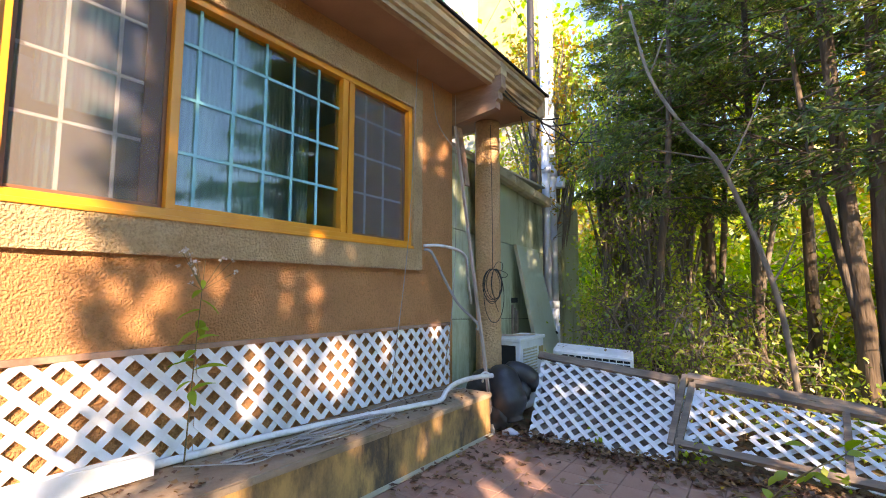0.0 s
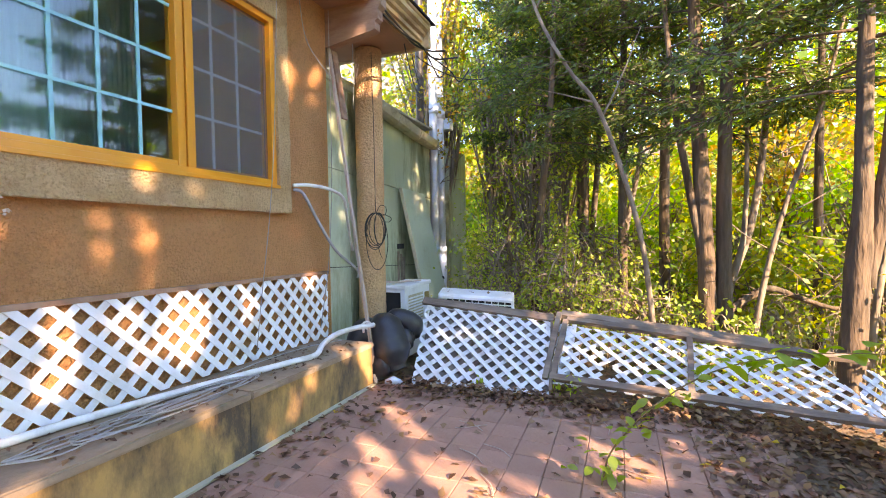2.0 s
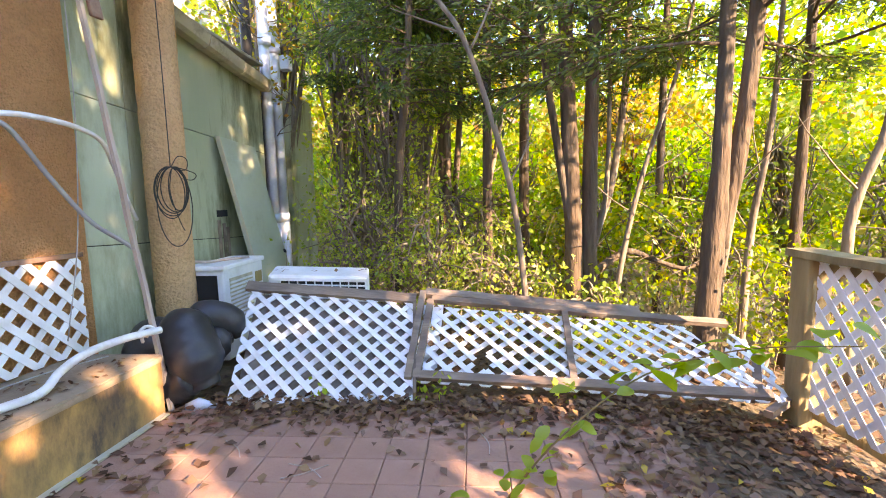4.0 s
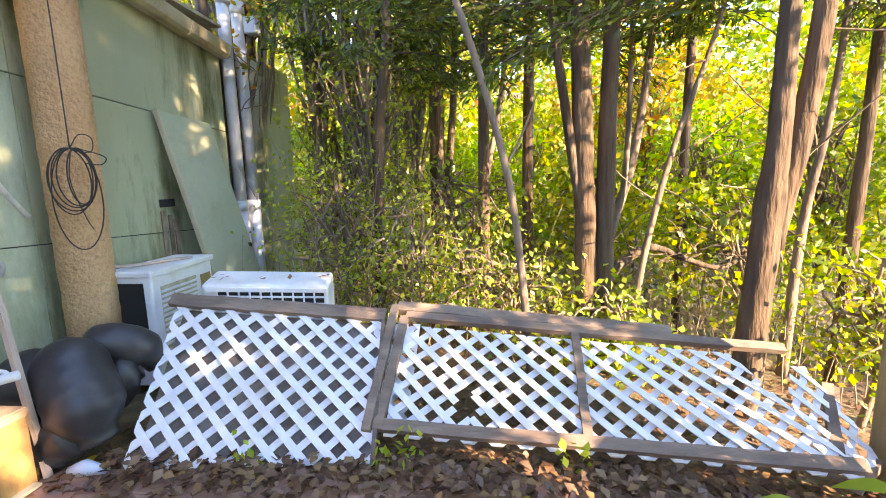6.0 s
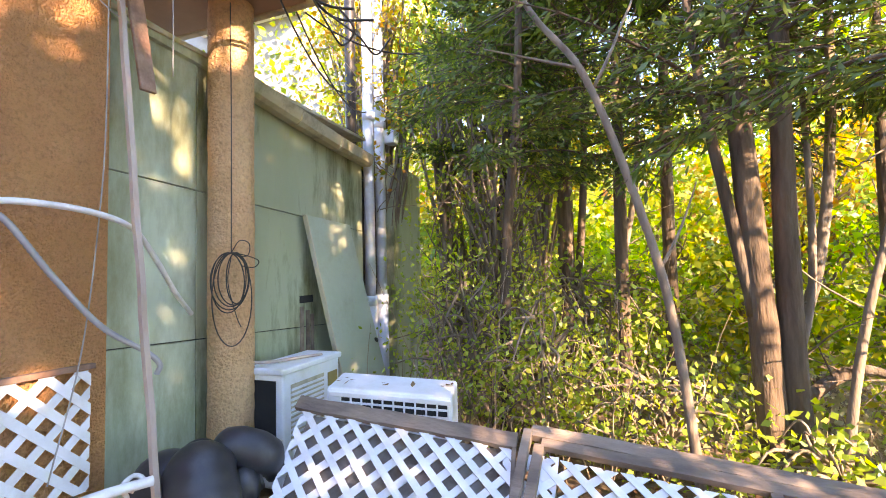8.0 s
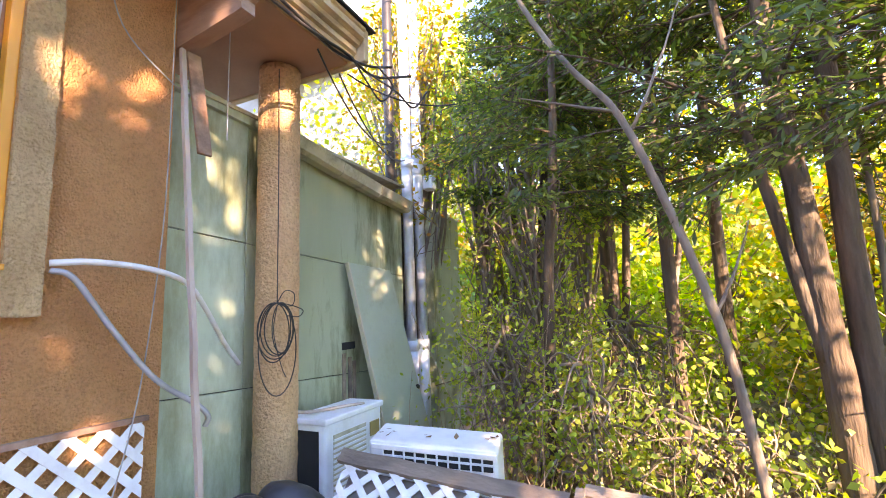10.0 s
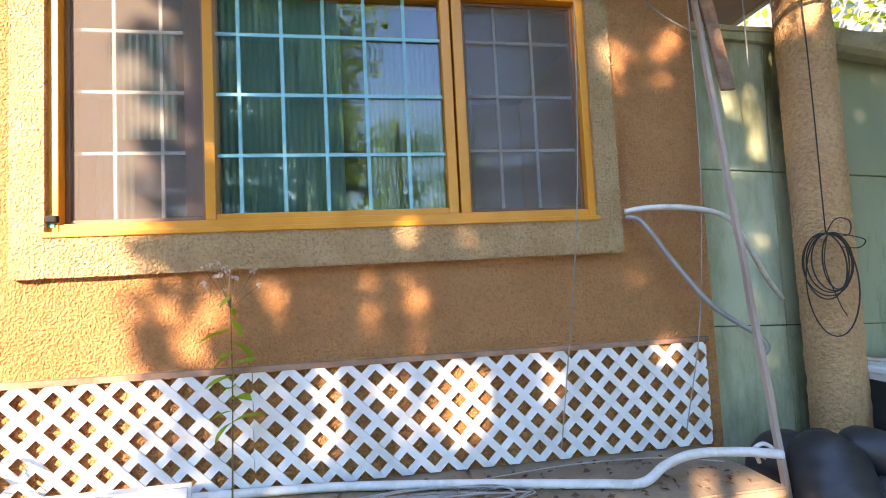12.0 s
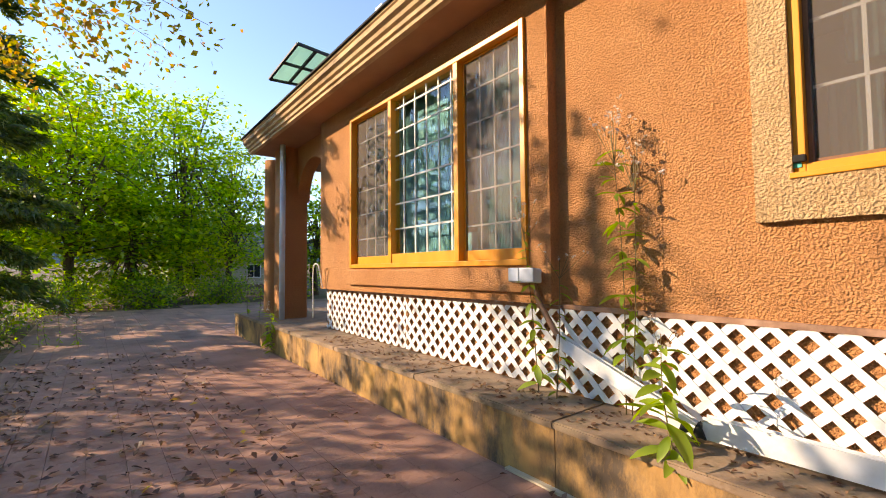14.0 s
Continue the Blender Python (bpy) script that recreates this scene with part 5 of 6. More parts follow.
def broadleaf(path, crown, leaf, seed, n_clump, per, size, label, name="tree", bark=None, radius=0.28, group="", limbs_n=9, open_side=False, layered=False):
    """A leafy tree: a trunk as (x, y, z, r), an ellipsoid crown (cx, cy, cz, rx, ry, rz), leaves in clumps on limbs."""
    random.seed(seed)
    np.random.seed(seed)
    t = thing(name, path[0][:3], label, "tree" if name != "bush" else "bush", group)
    pts = smooth_path([q[:3] for q in path], 6)
    R = np.interp(np.linspace(0, 1, len(pts)), np.linspace(0, 1, len(path)), [q[3] for q in path])
    part("trunk", tube(bmesh.new(), pts, [float(r) for r in R], 10, 0.06), bark or BARK_GREY, t, smooth=True)
    cx, cy, cz, rx, ry, rz = crown
    C = np.random.normal(size=(n_clump, 3))
    C = unit(C) * (np.random.uniform(0.15, 1.0, size=(n_clump, 1)) ** 0.45)
    C = C * np.array([rx, ry, rz]) + np.array([cx, cy, cz])
    wob = np.array([[noise.noise(Vector(c) * 0.9 + Vector((7, seed, 0)))] for c in C])
    C = C + (C - np.array([cx, cy, cz])) * wob * 0.5
    limbs = bmesh.new()
    for c in C[:: max(1, n_clump // (limbs_n * 6))]:
        s = pts[random.randint(len(pts) // 3, len(pts) - 1)]
        mid = s.lerp(Vector(c), 0.5) + Vector((random.uniform(-0.15, 0.15), random.uniform(-0.15, 0.15), random.uniform(0, 0.2)))
        lp = smooth_path([s, mid, Vector(c)], 4)
        r0 = 0.012 + 0.10 * path[-1][3] + 0.006 * (Vector(c) - s).length
        tube(limbs, lp, [r0 * (1 - 0.8 * k / len(lp)) for k in range(len(lp))], 5)
    part("twig_mass", limbs, bark or BARK_GREY, t, smooth=True)["kind"] = "stuff"
    L = clumps(C, per, radius * (1.35 if layered else 1), 0.22 if layered else 0.7)
    if open_side:
        L = L[airy(L)]
    quad_cloud("crown", leaves(L, size, 0.6, flat=0.45 if layered else 0.0), leaf, t)
    return t


gz = ground_z
# the stand at the end of the patio
cedar([[(1.97, 5.2, gz(1.96, 5.2) - 0.1, 0.098), (2.03, 5.2, 0.9, 0.090), (2.06, 5.2, 1.5, 0.066), (2.07, 5.22, 2.4, 0.058), (2.12, 5.3, 4.0, 0.051), (2.14, 5.3, 7.0, 0.023)],
       [(2.08, 5.21, 0.75, 0.058), (2.20, 5.21, 1.5, 0.066), (2.29, 5.22, 2.5, 0.061), (2.45, 5.3, 4.5, 0.047), (2.55, 5.3, 6.5, 0.023)]], 2.4, 7.0, 2.0, 11, 0.7, "cedar with a forked reddish-brown trunk by the fallen fence", bare=0.0)
cedar([[(1.07, 5.9, gz(0.9, 5.9) - 0.1, 0.093), (1.01, 5.9, 1.2, 0.081), (0.94, 5.92, 2.6, 0.072), (0.90, 6.0, 4.5, 0.051), (0.87, 6.0, 7.5, 0.017)],
       [(1.22, 5.94, gz(1.1, 5.9) - 0.1, 0.085), (1.19, 5.94, 1.3, 0.072), (1.21, 5.95, 2.6, 0.064), (1.27, 6.0, 4.5, 0.043), (1.32, 6.0, 7.2, 0.017)],
       [(0.98, 5.9, 1.0, 0.043), (0.84, 5.88, 1.8, 0.038), (0.72, 5.88, 2.6, 0.034), (0.57, 5.9, 4.2, 0.017)]], 2.3, 7.4, 1.9, 12, 0.4, "clump of three reddish cedar trunks growing from one base", bare=0.0)
cedar([[(-0.40, 8.1, gz(-0.4, 8.1) - 0.1, 0.11), (-0.40, 8.1, 1.8, 0.10), (-0.38, 8.1, 4.0, 0.07), (-0.36, 8.1, 7.5, 0.02)],
       [(-0.30, 8.1, 0.9, 0.05), (-0.18, 8.1, 2.2, 0.045), (-0.1, 8.1, 4.0, 0.03)]], 2.5, 8.5, 1.9, 13, 0.45, "slim dark cedar behind the bushes")
cedar([[(-1.25, 8.1, gz(-1.2, 8.1) - 0.1, 0.09), (-1.22, 8.1, 1.6, 0.08), (-1.10, 8.1, 3.2, 0.06), (-1.0, 8.1, 6.0, 0.02)]], 2.4, 7.2, 1.35, 14, 0.7, "dark cedar hanging over the conduits")
cedar([[(-0.9, 6.6, gz(-0.9, 6.6) - 0.1, 0.06), (-0.85, 6.6, 1.5, 0.05), (-0.7, 6.6, 3.0, 0.04), (-0.6, 6.6, 5.5, 0.02)]], 2.3, 6.4, 1.3, 15, 0.45, "young dense cedar among the bushes")
cedar([[(0.2, 7.0, gz(0.2, 7.0) - 0.1, 0.07), (0.2, 7.0, 2.0, 0.06), (0.25, 7.0, 6.5, 0.02)]], 2.8, 7.4, 1.7, 16, 0.36, "cedar with low sweeping sprays")
cedar([[(3.4, 6.3, gz(3.4, 6.3) - 0.1, 0.06), (3.45, 6.3, 2.0, 0.05), (3.5, 6.3, 7.0, 0.03)]], 2.5, 7.6, 2.1, 17, 0.7, "cedar standing beyond the fence")
cedar([[(2.7, 8.0, gz(2.7, 8) - 0.1, 0.06), (2.7, 8.0, 2.5, 0.05), (2.8, 8.0, 7.5, 0.02)]], 2.8, 8.4, 2.1, 18, 0.6, "tall cedar behind the leaning trunks")
cedar([[(-1.9, 9.3, gz(-1.9, 9.3) - 0.1, 0.10), (-1.9, 9.3, 2.5, 0.08), (-1.8, 9.3, 8.5, 0.02)]], 3.2, 8.6, 1.6, 19, 0.6, "tall dark cedar behind the outbuilding")
cedar([[(0.9, 9.2, gz(0.9, 9.2) - 0.1, 0.10), (0.9, 9.2, 2.5, 0.08), (1.0, 9.2, 9.0, 0.02)]], 3.6, 9.2, 2.0, 24, 0.55, "tall cedar deep in the stand")
# the bare leaning trunk
sl = thing("slender_tree", (0.46, 5.0, gz(0.4, 5.0)), "bare leaning grey-brown sapling trunk", "tree")
part("trunk", T([(0.50, 5.0, gz(0.4, 5) - 0.1), (0.42, 5.0, 0.6), (0.33, 5.0, 1.25), (0.14, 5.0, 1.95), (-0.06, 5.0, 2.50), (-0.32, 5.0, 2.88), (-0.62, 5.02, 3.5), (-0.8, 5.05, 4.3)], [0.029 - 0.015 * k / 56 for k in range(57)], 10, 0.06, n=8), BARK_GREY, sl, smooth=True)
for p, q in (((-0.06, 5.0, 2.5), (-0.6, 4.9, 2.7)), ((0.0, 5.0, 2.35), (0.5, 5.1, 3.2)), ((-0.62, 5.02, 3.5), (-0.2, 5.0, 4.4)), ((0.3, 5.0, 1.3), (0.62, 5.1, 1.75))):
    part("branch", tube(bmesh.new(), limb_path(p, Vector(q) - Vector(p), (Vector(q) - Vector(p)).length, 0.02), [0.012 - 0.0012 * k for k in range(8)], 5), BARK_GREY, sl, smooth=True)
# thin leaning stems
for k, (pts, r) in enumerate((
        ([(1.22, 6.5, -0.5), (1.30, 6.5, 0.4), (1.56, 6.5, 1.3), (1.69, 6.5, 2.3), (1.75, 6.5, 3.6), (1.9, 6.5, 5.0)], 0.055),
        ([(1.40, 6.0, -0.5), (1.56, 6.0, 0.65), (1.75, 6.0, 1.5), (2.04, 6.0, 2.45), (2.3, 6.0, 3.8)], 0.035),
        ([(2.22, 5.5, -0.5), (2.27, 5.5, 0.45), (2.38, 5.5, 1.4), (2.46, 5.5, 2.2), (2.6, 5.5, 3.6)], 0.038),
        ([(2.75, 6.0, -0.5), (2.8, 6.0, 0.8), (2.95, 6.0, 2.0), (3.0, 6.0, 4.0)], 0.045),
        ([(1.35, 6.3, -0.5), (1.30, 6.3, 0.4), (1.45, 6.3, 1.2), (1.5, 6.4, 2.4), (1.45, 6.4, 4.0)], 0.04),
        ([(0.0, 9.0, -0.8), (0.25, 9.0, 1.2), (0.5, 9.0, 2.6), (0.6, 9.0, 4.5)], 0.06),
        ([(3.2, 5.2, -0.5), (3.1, 5.2, 0.9), (3.35, 5.2, 1.9), (3.3, 5.3, 3.5)], 0.05),
        ([(-1.1, 8.6, -0.6), (-1.05, 8.6, 1.5), (-0.95, 8.6, 4.5)], 0.06))):
    st = thing("sapling", (pts[0][0], pts[0][1], gz(pts[0][0], pts[0][1])), "thin leaning bare tree stem", "tree", "thin stems")
    path = smooth_path(pts, 7)
    part("trunk", tube(bmesh.new(), path, [r * (1 - 0.6 * i / len(path)) for i in range(len(path))], 8, 0.07), BARK_GREY, st, smooth=True)
    random.seed(40 + k)
    for i in range(7):
        p = path[random.randint(len(path) // 3, len(path) - 1)]
        bt = tube(bmesh.new(), limb_path(p, (random.uniform(-1, 1), random.uniform(-0.6, 0.3), random.uniform(-0.3, 0.8)), random.uniform(0.5, 1.1), random.uniform(-0.1, 0.08), 9), [0.010 - 0.0009 * j for j in range(10)], 4)
        part("branch", bt, BARK_GREY, st, smooth=True)
low = thing("fallen_branch", (1.4, 6.2, 0.3), "low dark crooked branch reaching out from the cedar clump", "branch")
part("limb", T([(1.08, 6.0, 0.25), (1.41, 6.2, 0.46), (1.67, 6.2, 0.61), (1.93, 6.2, 0.52), (2.27, 6.2, 0.42), (2.6, 6.3, 0.55)], [0.05 - 0.035 * k / 40 for k in range(41)], 8, 0.08, n=8), BARK, low, smooth=True)
random.seed(9)
for i in range(12):
    x = random.uniform(1.4, 2.5)
    tb = tube(bmesh.new(), limb_path((x, 6.2, 0.55), (random.uniform(-0.8, 0.8), random.uniform(-0.4, 0.2), random.uniform(-0.7, 0.9)), random.uniform(0.3, 0.7), random.uniform(-0.15, 0.1), 8), [0.009 - 0.0009 * j for j in range(9)], 4)
    part("twig", tb, BARK, low, smooth=True)

# bushes
for k, (c, leaf, n, per, size, lab) in enumerate((
        ((-1.35, 6.7, 0.75, 0.75, 0.6, 1.0), BUSH, 66, 26, 0.052, "small-leaved green privet bush by the conduits"),
        ((-0.55, 6.2, 0.55, 0.7, 0.6, 0.75), BUSH, 66, 26, 0.052, "small-leaved green privet bush behind the fallen panel"),
        ((0.35, 6.0, 0.25, 0.6, 0.5, 0.5), BUSH, 48, 26, 0.052, "low green bush behind the fallen panel"),
        ((-0.2, 7.2, 0.8, 0.9, 0.6, 0.8), BUSH, 50, 24, 0.066, "thin green bush among the cedars"),
        ((-1.75, 8.0, 1.2, 0.7, 0.7, 1.4), BUSH, 80, 24, 0.066, "tall green bush at the corner of the outbuilding"),
        ((1.2, 5.6, 0.0, 0.45, 0.3, 0.35), BUSH, 40, 26, 0.066, "leafy shoots at the foot of the cedars"),
        ((-1.2, 7.3, 2.4, 0.8, 0.6, 1.3), BUSH, 70, 24, 0.066, "tall thin green shrub with browning leaves by the conduits"),
        ((-0.9, 9.2, 4.2, 1.1, 0.8, 1.7), AUTUMN, 90, 26, 0.08, "small tree with yellowing leaves behind the outbuilding"),
        ((-2.3, 10.5, 5.2, 1.2, 0.8, 1.5), AUTUMN, 60, 24, 0.09, "small tree with yellowing leaves behind the outbuilding"),
        ((-3.1, 7.9, 5.2, 0.9, 0.5, 1.2), AUTUMN, 90, 22, 0.085, "yellowing creeper hanging round the tops of the conduits"),
        ((-2.9, 8.1, 3.9, 0.9, 0.5, 0.8), SUNNY, 60, 22, 0.075, "bright green creeper behind the outbuilding gutter"),
        ((-1.9, 7.6, 3.6, 0.6, 0.5, 1.1), BUSH, 60, 22, 0.07, "leafy creeper beside the conduits"),
        ((3.0, 7.2, 0.4, 0.9, 0.7, 0.9), SUNNY, 70, 26, 0.085, "sunlit yellow-green bush on the slope"),
        ((1.9, 9.0, 0.7, 1.0, 0.8, 1.1), SUNNY, 80, 28, 0.11, "sunlit yellow-green bush on the slope"),
        ((3.6, 9.3, 1.0, 1.1, 1.0, 1.5), GREEN_TREE, 90, 28, 0.11, "green bush on the slope beyond the fence"),
        ((5.0, 9.0, 1.2, 1.2, 1.0, 1.6), SUNNY, 90, 28, 0.11, "sunlit yellow-green bush on the slope"),
        ((3.2, 11.2, 2.4, 1.4, 1.0, 1.3), AUTUMN, 90, 28, 0.13, "yellow and orange autumn bush on the slope"),
        ((0.3, 10.5, 0.9, 1.3, 1.0, 1.3), GREEN_TREE, 80, 28, 0.12, "green bush on the slope beyond the thicket"),
        ((-1.6, 10.5, 1.2, 1.2, 1.0, 1.5), SUNNY, 80, 28, 0.12, "sunlit yellow-green bush on the slope"),
        ((1.2, 12.0, 1.6, 1.2, 1.0, 1.3), SUNNY, 70, 28, 0.13, "sunlit yellow-green bush on the slope"),
        ((5.4, 7.2, 1.0, 0.9, 0.9, 1.3), SUNNY, 80, 26, 0.09, "sunlit yellow-green bush on the slope"),
        ((2.75, 5.2, 0.2, 0.4, 0.4, 0.5), SUNNY, 40, 26, 0.055, "small bright bush beyond the post"))):
    cx, cy, cz, rx, ry, rz = c
    g = gz(cx, cy)
    broadleaf([(cx, cy, g - 0.05, 0.03), (cx + 0.1, cy, (g + cz) / 2 + 0.2, 0.02), (cx, cy + 0.1, cz + rz * 0.5, 0.01)], c, leaf, 60 + k, n, per, size, lab, "bush", BARK_GREY, 0.16, "bushes beyond the patio")

# bare twigs in the thicket
random.seed(21)
th = bmesh.new()
for i in range(90):
    x, y = random.uniform(-1.9, 0.6), random.uniform(5.6, 7.6)
    tube(th, limb_path((x, y, gz(x, y)), (random.uniform(-0.35, 0.35), random.uniform(-0.3, 0.3), 1), random.uniform(0.9, 2.1), random.uniform(-0.05, 0.03), 7), [0.007 - 0.0008 * j for j in range(8)], 4)
for i in range(60):
    x, y = random.uniform(1.6, 4.2), random.uniform(5.6, 7.6)
    tube(th, limb_path((x, y, gz(x, y)), (random.uniform(-0.4, 0.4), random.uniform(-0.3, 0.3), 1), random.uniform(0.6, 1.6), random.uniform(-0.05, 0.03), 7), [0.006 - 0.0007 * j for j in range(8)], 4)
tagged(part("thicket_twigs", th, TWIG, None, smooth=True), "thin bare twigs of the thicket", "twigs", kind="stuff")

# the wooded slope behind
np.random.seed(31)
random.seed(31)


def slope(n, xr, yr, hr, size, leaf, per, rad, name, lab):
    C = []
    for i in range(n):
        x, y = random.uniform(*xr), random.uniform(*yr)
        C.append((x, y, gz(x, y) + random.uniform(*hr)))
    return quad_cloud(name, leaves(clumps(C, per, rad), size, 0.65), leaf, None, lab, "woodland", "stuff")


slope(170, (-7, 13), (11.5, 17), (0.0, 2.4), 0.17, SUNNY, 60, 0.34, "far_thicket", "sunlit yellow-green thicket on the slope")
slope(170, (-7, 13), (11.5, 18), (0.0, 2.2), 0.17, GREEN_TREE, 60, 0.36, "far_green_thicket", "green thicket on the slope")
slope(110, (-9, 16), (13, 21), (0.0, 3.2), 0.19, AUTUMN, 60, 0.42, "far_autumn_thicket", "yellow and rust autumn thicket on the slope")
slope(300, (-9, 16), (11, 20), (-0.1, 0.7), 0.18, PALE_GRASS, 40, 0.45, "dry_brush", "pale dry brush on the slope")
slope(500, (-14, 24), (18, 34), (0.0, 5.0), 0.28, BUSH, 40, 0.9, "far_woods", "green woods high on the slope")
slope(260, (-12, 16), (13.5, 20), (2.5, 9.0), 0.24, SUNNY, 46, 0.75, "hillside_crowns", "sunlit yellow-green tree crowns on the hillside")
slope(260, (-12, 18), (15, 23), (3.0, 11.5), 0.27, GREEN_TREE, 46, 0.85, "hillside_green_crowns", "green tree crowns high on the hillside")
slope(90, (-6, 16), (13, 19), (1.5, 6.0), 0.20, AUTUMN, 46, 0.6, "hillside_autumn_crowns", "yellow and orange tree crowns on the hillside")
slope(150, (-1.5, 6), (7.0, 11), (-0.05, 0.2), 0.10, PALE_GRASS, 40, 0.3, "dry_ground_cover", "pale dry ground cover in the sun")

# trees along the open side, which shade the house
for k, (x, y, h, r, z0, dens) in enumerate(((4.3, -2.55, 8.6, 1.2, 1.2, 0.7), (4.6, -1.0, 9.2, 1.6, 1.4, 0.7), (4.4, 0.6, 8.8, 1.6, 1.4, 0.6))):
    cedar([[(x, y, gz(x, y) - 0.1, 0.14), (x, y, 2.5, 0.12), (x + 0.1, y, h, 0.03)]], z0, h, r, 70 + k, dens, "dark cedar on the open side of the patio", size=0.12, open_side=True)
for k, (x, y, cz, rx, rz, n) in enumerate(((4.9, -2.9, 5.4, 1.35, 3.2, 300), (5.0, -1.1, 5.4, 1.5, 3.3, 300), (5.2, -4.1, 5.9, 1.2, 2.0, 240), (4.9, 0.9, 5.4, 1.5, 3.3, 230), (4.9, -5.7, 2.7, 1.3, 1.6, 60), (5.0, -7.8, 2.7, 1.3, 1.6, 60), (5.1, -10.0, 2.6, 1.3, 1.6, 70), (5.3, -6.6, 5.5, 0.75, 1.0, 18), (13.0, 0.4, 4.6, 1.7, 4.4, 220), (13.2, 3.2, 4.6, 1.7, 4.4, 220), (13.4, 6.0, 4.2, 1.7, 4.0, 200))):
    g = gz(x, y)
    broadleaf([(x, y, g - 0.1, 0.10), (x + 0.1, y, cz * 0.5, 0.08), (x, y, cz, 0.05), (x, y, cz + rz * 0.7, 0.02)], (x, y, cz, rx, rx, rz), GREEN_TREE, 140 + k, n, 34, 0.12, "leafy tree on the open side of the patio", "broadleaf_tree", BARK_GREY, 0.30, "trees on the open side", 6, True)
cedar([[(2.1, -9.4, gz(2.1, -9.4) - 0.1, 0.16), (2.1, -9.4, 3.0, 0.13), (2.1, -9.4, 9.5, 0.03)]], 0.7, 9.5, 1.9, 80, 1.0, "dark cedar at the edge of the patio", size=0.13)
for k, (x, y, cz, rx, rz, h, leaf, n) in enumerate((
        (0.6, -15.5, 3.8, 2.4, 3.0, 5.0, GREEN_TREE, 300), (-2.4, -17.5, 4.4, 2.6, 3.4, 5.8, GREEN_TREE, 320), (3.0, -14.5, 3.6, 2.3, 3.0, 5.0, GREEN_TREE, 260),
        (-4.6, -20.0, 4.2, 2.0, 3.0, 5.4, GREEN_TREE, 220), (1.8, -19.0, 5.0, 2.8, 3.6, 6.4, SUNNY, 260), (-0.6, -21.0, 5.4, 2.6, 3.4, 6.6, GREEN_TREE, 240), (-8.5, -13.5, 2.6, 1.8, 2.4, 3.6, GREEN_TREE, 200), (-6.8, -16.0, 2.6, 1.6, 2.2, 3.6, GREEN_TREE, 160), (-0.9, -16.2, 1.9, 1.8, 1.9, 3.2, GREEN_TREE, 240), (-3.4, -22.5, 2.4, 2.2, 2.4, 4.0, GREEN_TREE, 220))):
    g = gz(x, y)
    broadleaf([(x, y, g - 0.1, 0.15), (x + 0.1, y, 1.4, 0.12), (x, y + 0.1, h * 0.7, 0.08), (x, y, h, 0.03)], (x, y, cz, rx, rx, rz), leaf, 90 + k, int(n * 0.68), 44, 0.17, "leafy green tree at the far end of the patio", "broadleaf_tree", BARK, 0.34, "trees beyond the patio", 9, False, True)
for k, (x, y, r, h) in enumerate(((1.9, -10.8, 0.9, 0.8), (2.6, -12.6, 1.1, 0.9), (0.9, -14.3, 0.9, 0.5), (-1.2, -14.6, 0.9, 0.5), (-3.2, -14.8, 0.9, 0.5), (2.3, -6.2, 0.7, 0.6), (-5.4, -15.2, 0.9, 0.6))):
    broadleaf([(x, y, gz(x, y) - 0.05, 0.03), (x, y, h * 0.6, 0.02), (x, y, h, 0.01)], (x, y, gz(x, y) + h * 0.7, r, r, h), GREEN_TREE, 120 + k, 80, 28, 0.08, "low green shrub along the patio edge", "bush", BARK_GREY, 0.2, "shrubs along the patio")
# an autumn bough hanging into view overhead
bough = thing("overhanging_bough", (1.2, -2.2, 4.2), "yellowing leafy bough hanging overhead", "branch")
random.seed(77)
np.random.seed(77)
bl = bmesh.new()
P = []
for a, b in (((2.2, -5.0, 5.0), (0.7, -5.6, 3.9)), ((2.1, -5.2, 4.9), (0.1, -5.2, 4.0)), ((2.2, -5.0, 5.2), (-0.4, -4.5, 4.0)), ((2.2, -5.2, 5.0), (-0.6, -5.3, 4.0)), ((2.2, -4.8, 5.2), (-1.05, -4.1, 3.95)), ((2.2, -5.6, 4.8), (0.9, -6.8, 4.0)), ((2.2, -4.8, 5.2), (-0.2, -4.1, 4.1)), ((2.2, -5.6, 4.6), (0.9, -5.8, 3.5))):
    A, C = Vector(a), Vector(b)
    pts = limb_path(A, C - A, (C - A).length, -0.01, 12)
    tube(bl, pts, [0.007 - 0.0004 * j for j in range(13)], 4)
    for q in pts[2:]:
        for j in range(30):
            P.append(q + Vector((random.gauss(0, 0.12), random.gauss(0, 0.12), random.gauss(-0.12, 0.14))))
part("twig_mass", bl, BARK_GREY, bough, smooth=True)["kind"] = "stuff"
quad_cloud("leaf_spray", leaves(np.array(P), 0.07, 0.6), AUTUMN, bough, kind="stuff")


# vine climbing the conduits
vine = thing("climbing_vine", (-2.5, 7.3, 2.0), "yellowing vine tangled round the conduit pipes", "vine")
random.seed(55)
np.random.seed(55)
bl = bmesh.new()
P = []
for k in range(16):
    pts = limb_path((random.uniform(-2.75, -2.4), random.uniform(7.0, 7.6), random.uniform(1.8, 4.6)), (random.uniform(-0.5, 0.9), random.uniform(-0.7, 0.4), random.uniform(-0.2, 1.0)), random.uniform(0.7, 1.6), -0.05, 9)
    tube(bl, pts, [0.007 - 0.0005 * j for j in range(10)], 4)
    if pts[0].z > 2.3:
        for q in pts[2:]:
            P += [q + Vector((random.gauss(0, 0.11), random.gauss(0, 0.11), random.gauss(0, 0.11))) for j in range(9)]
part("twig_mass", bl, BARK_GREY, vine, smooth=True)["kind"] = "stuff"
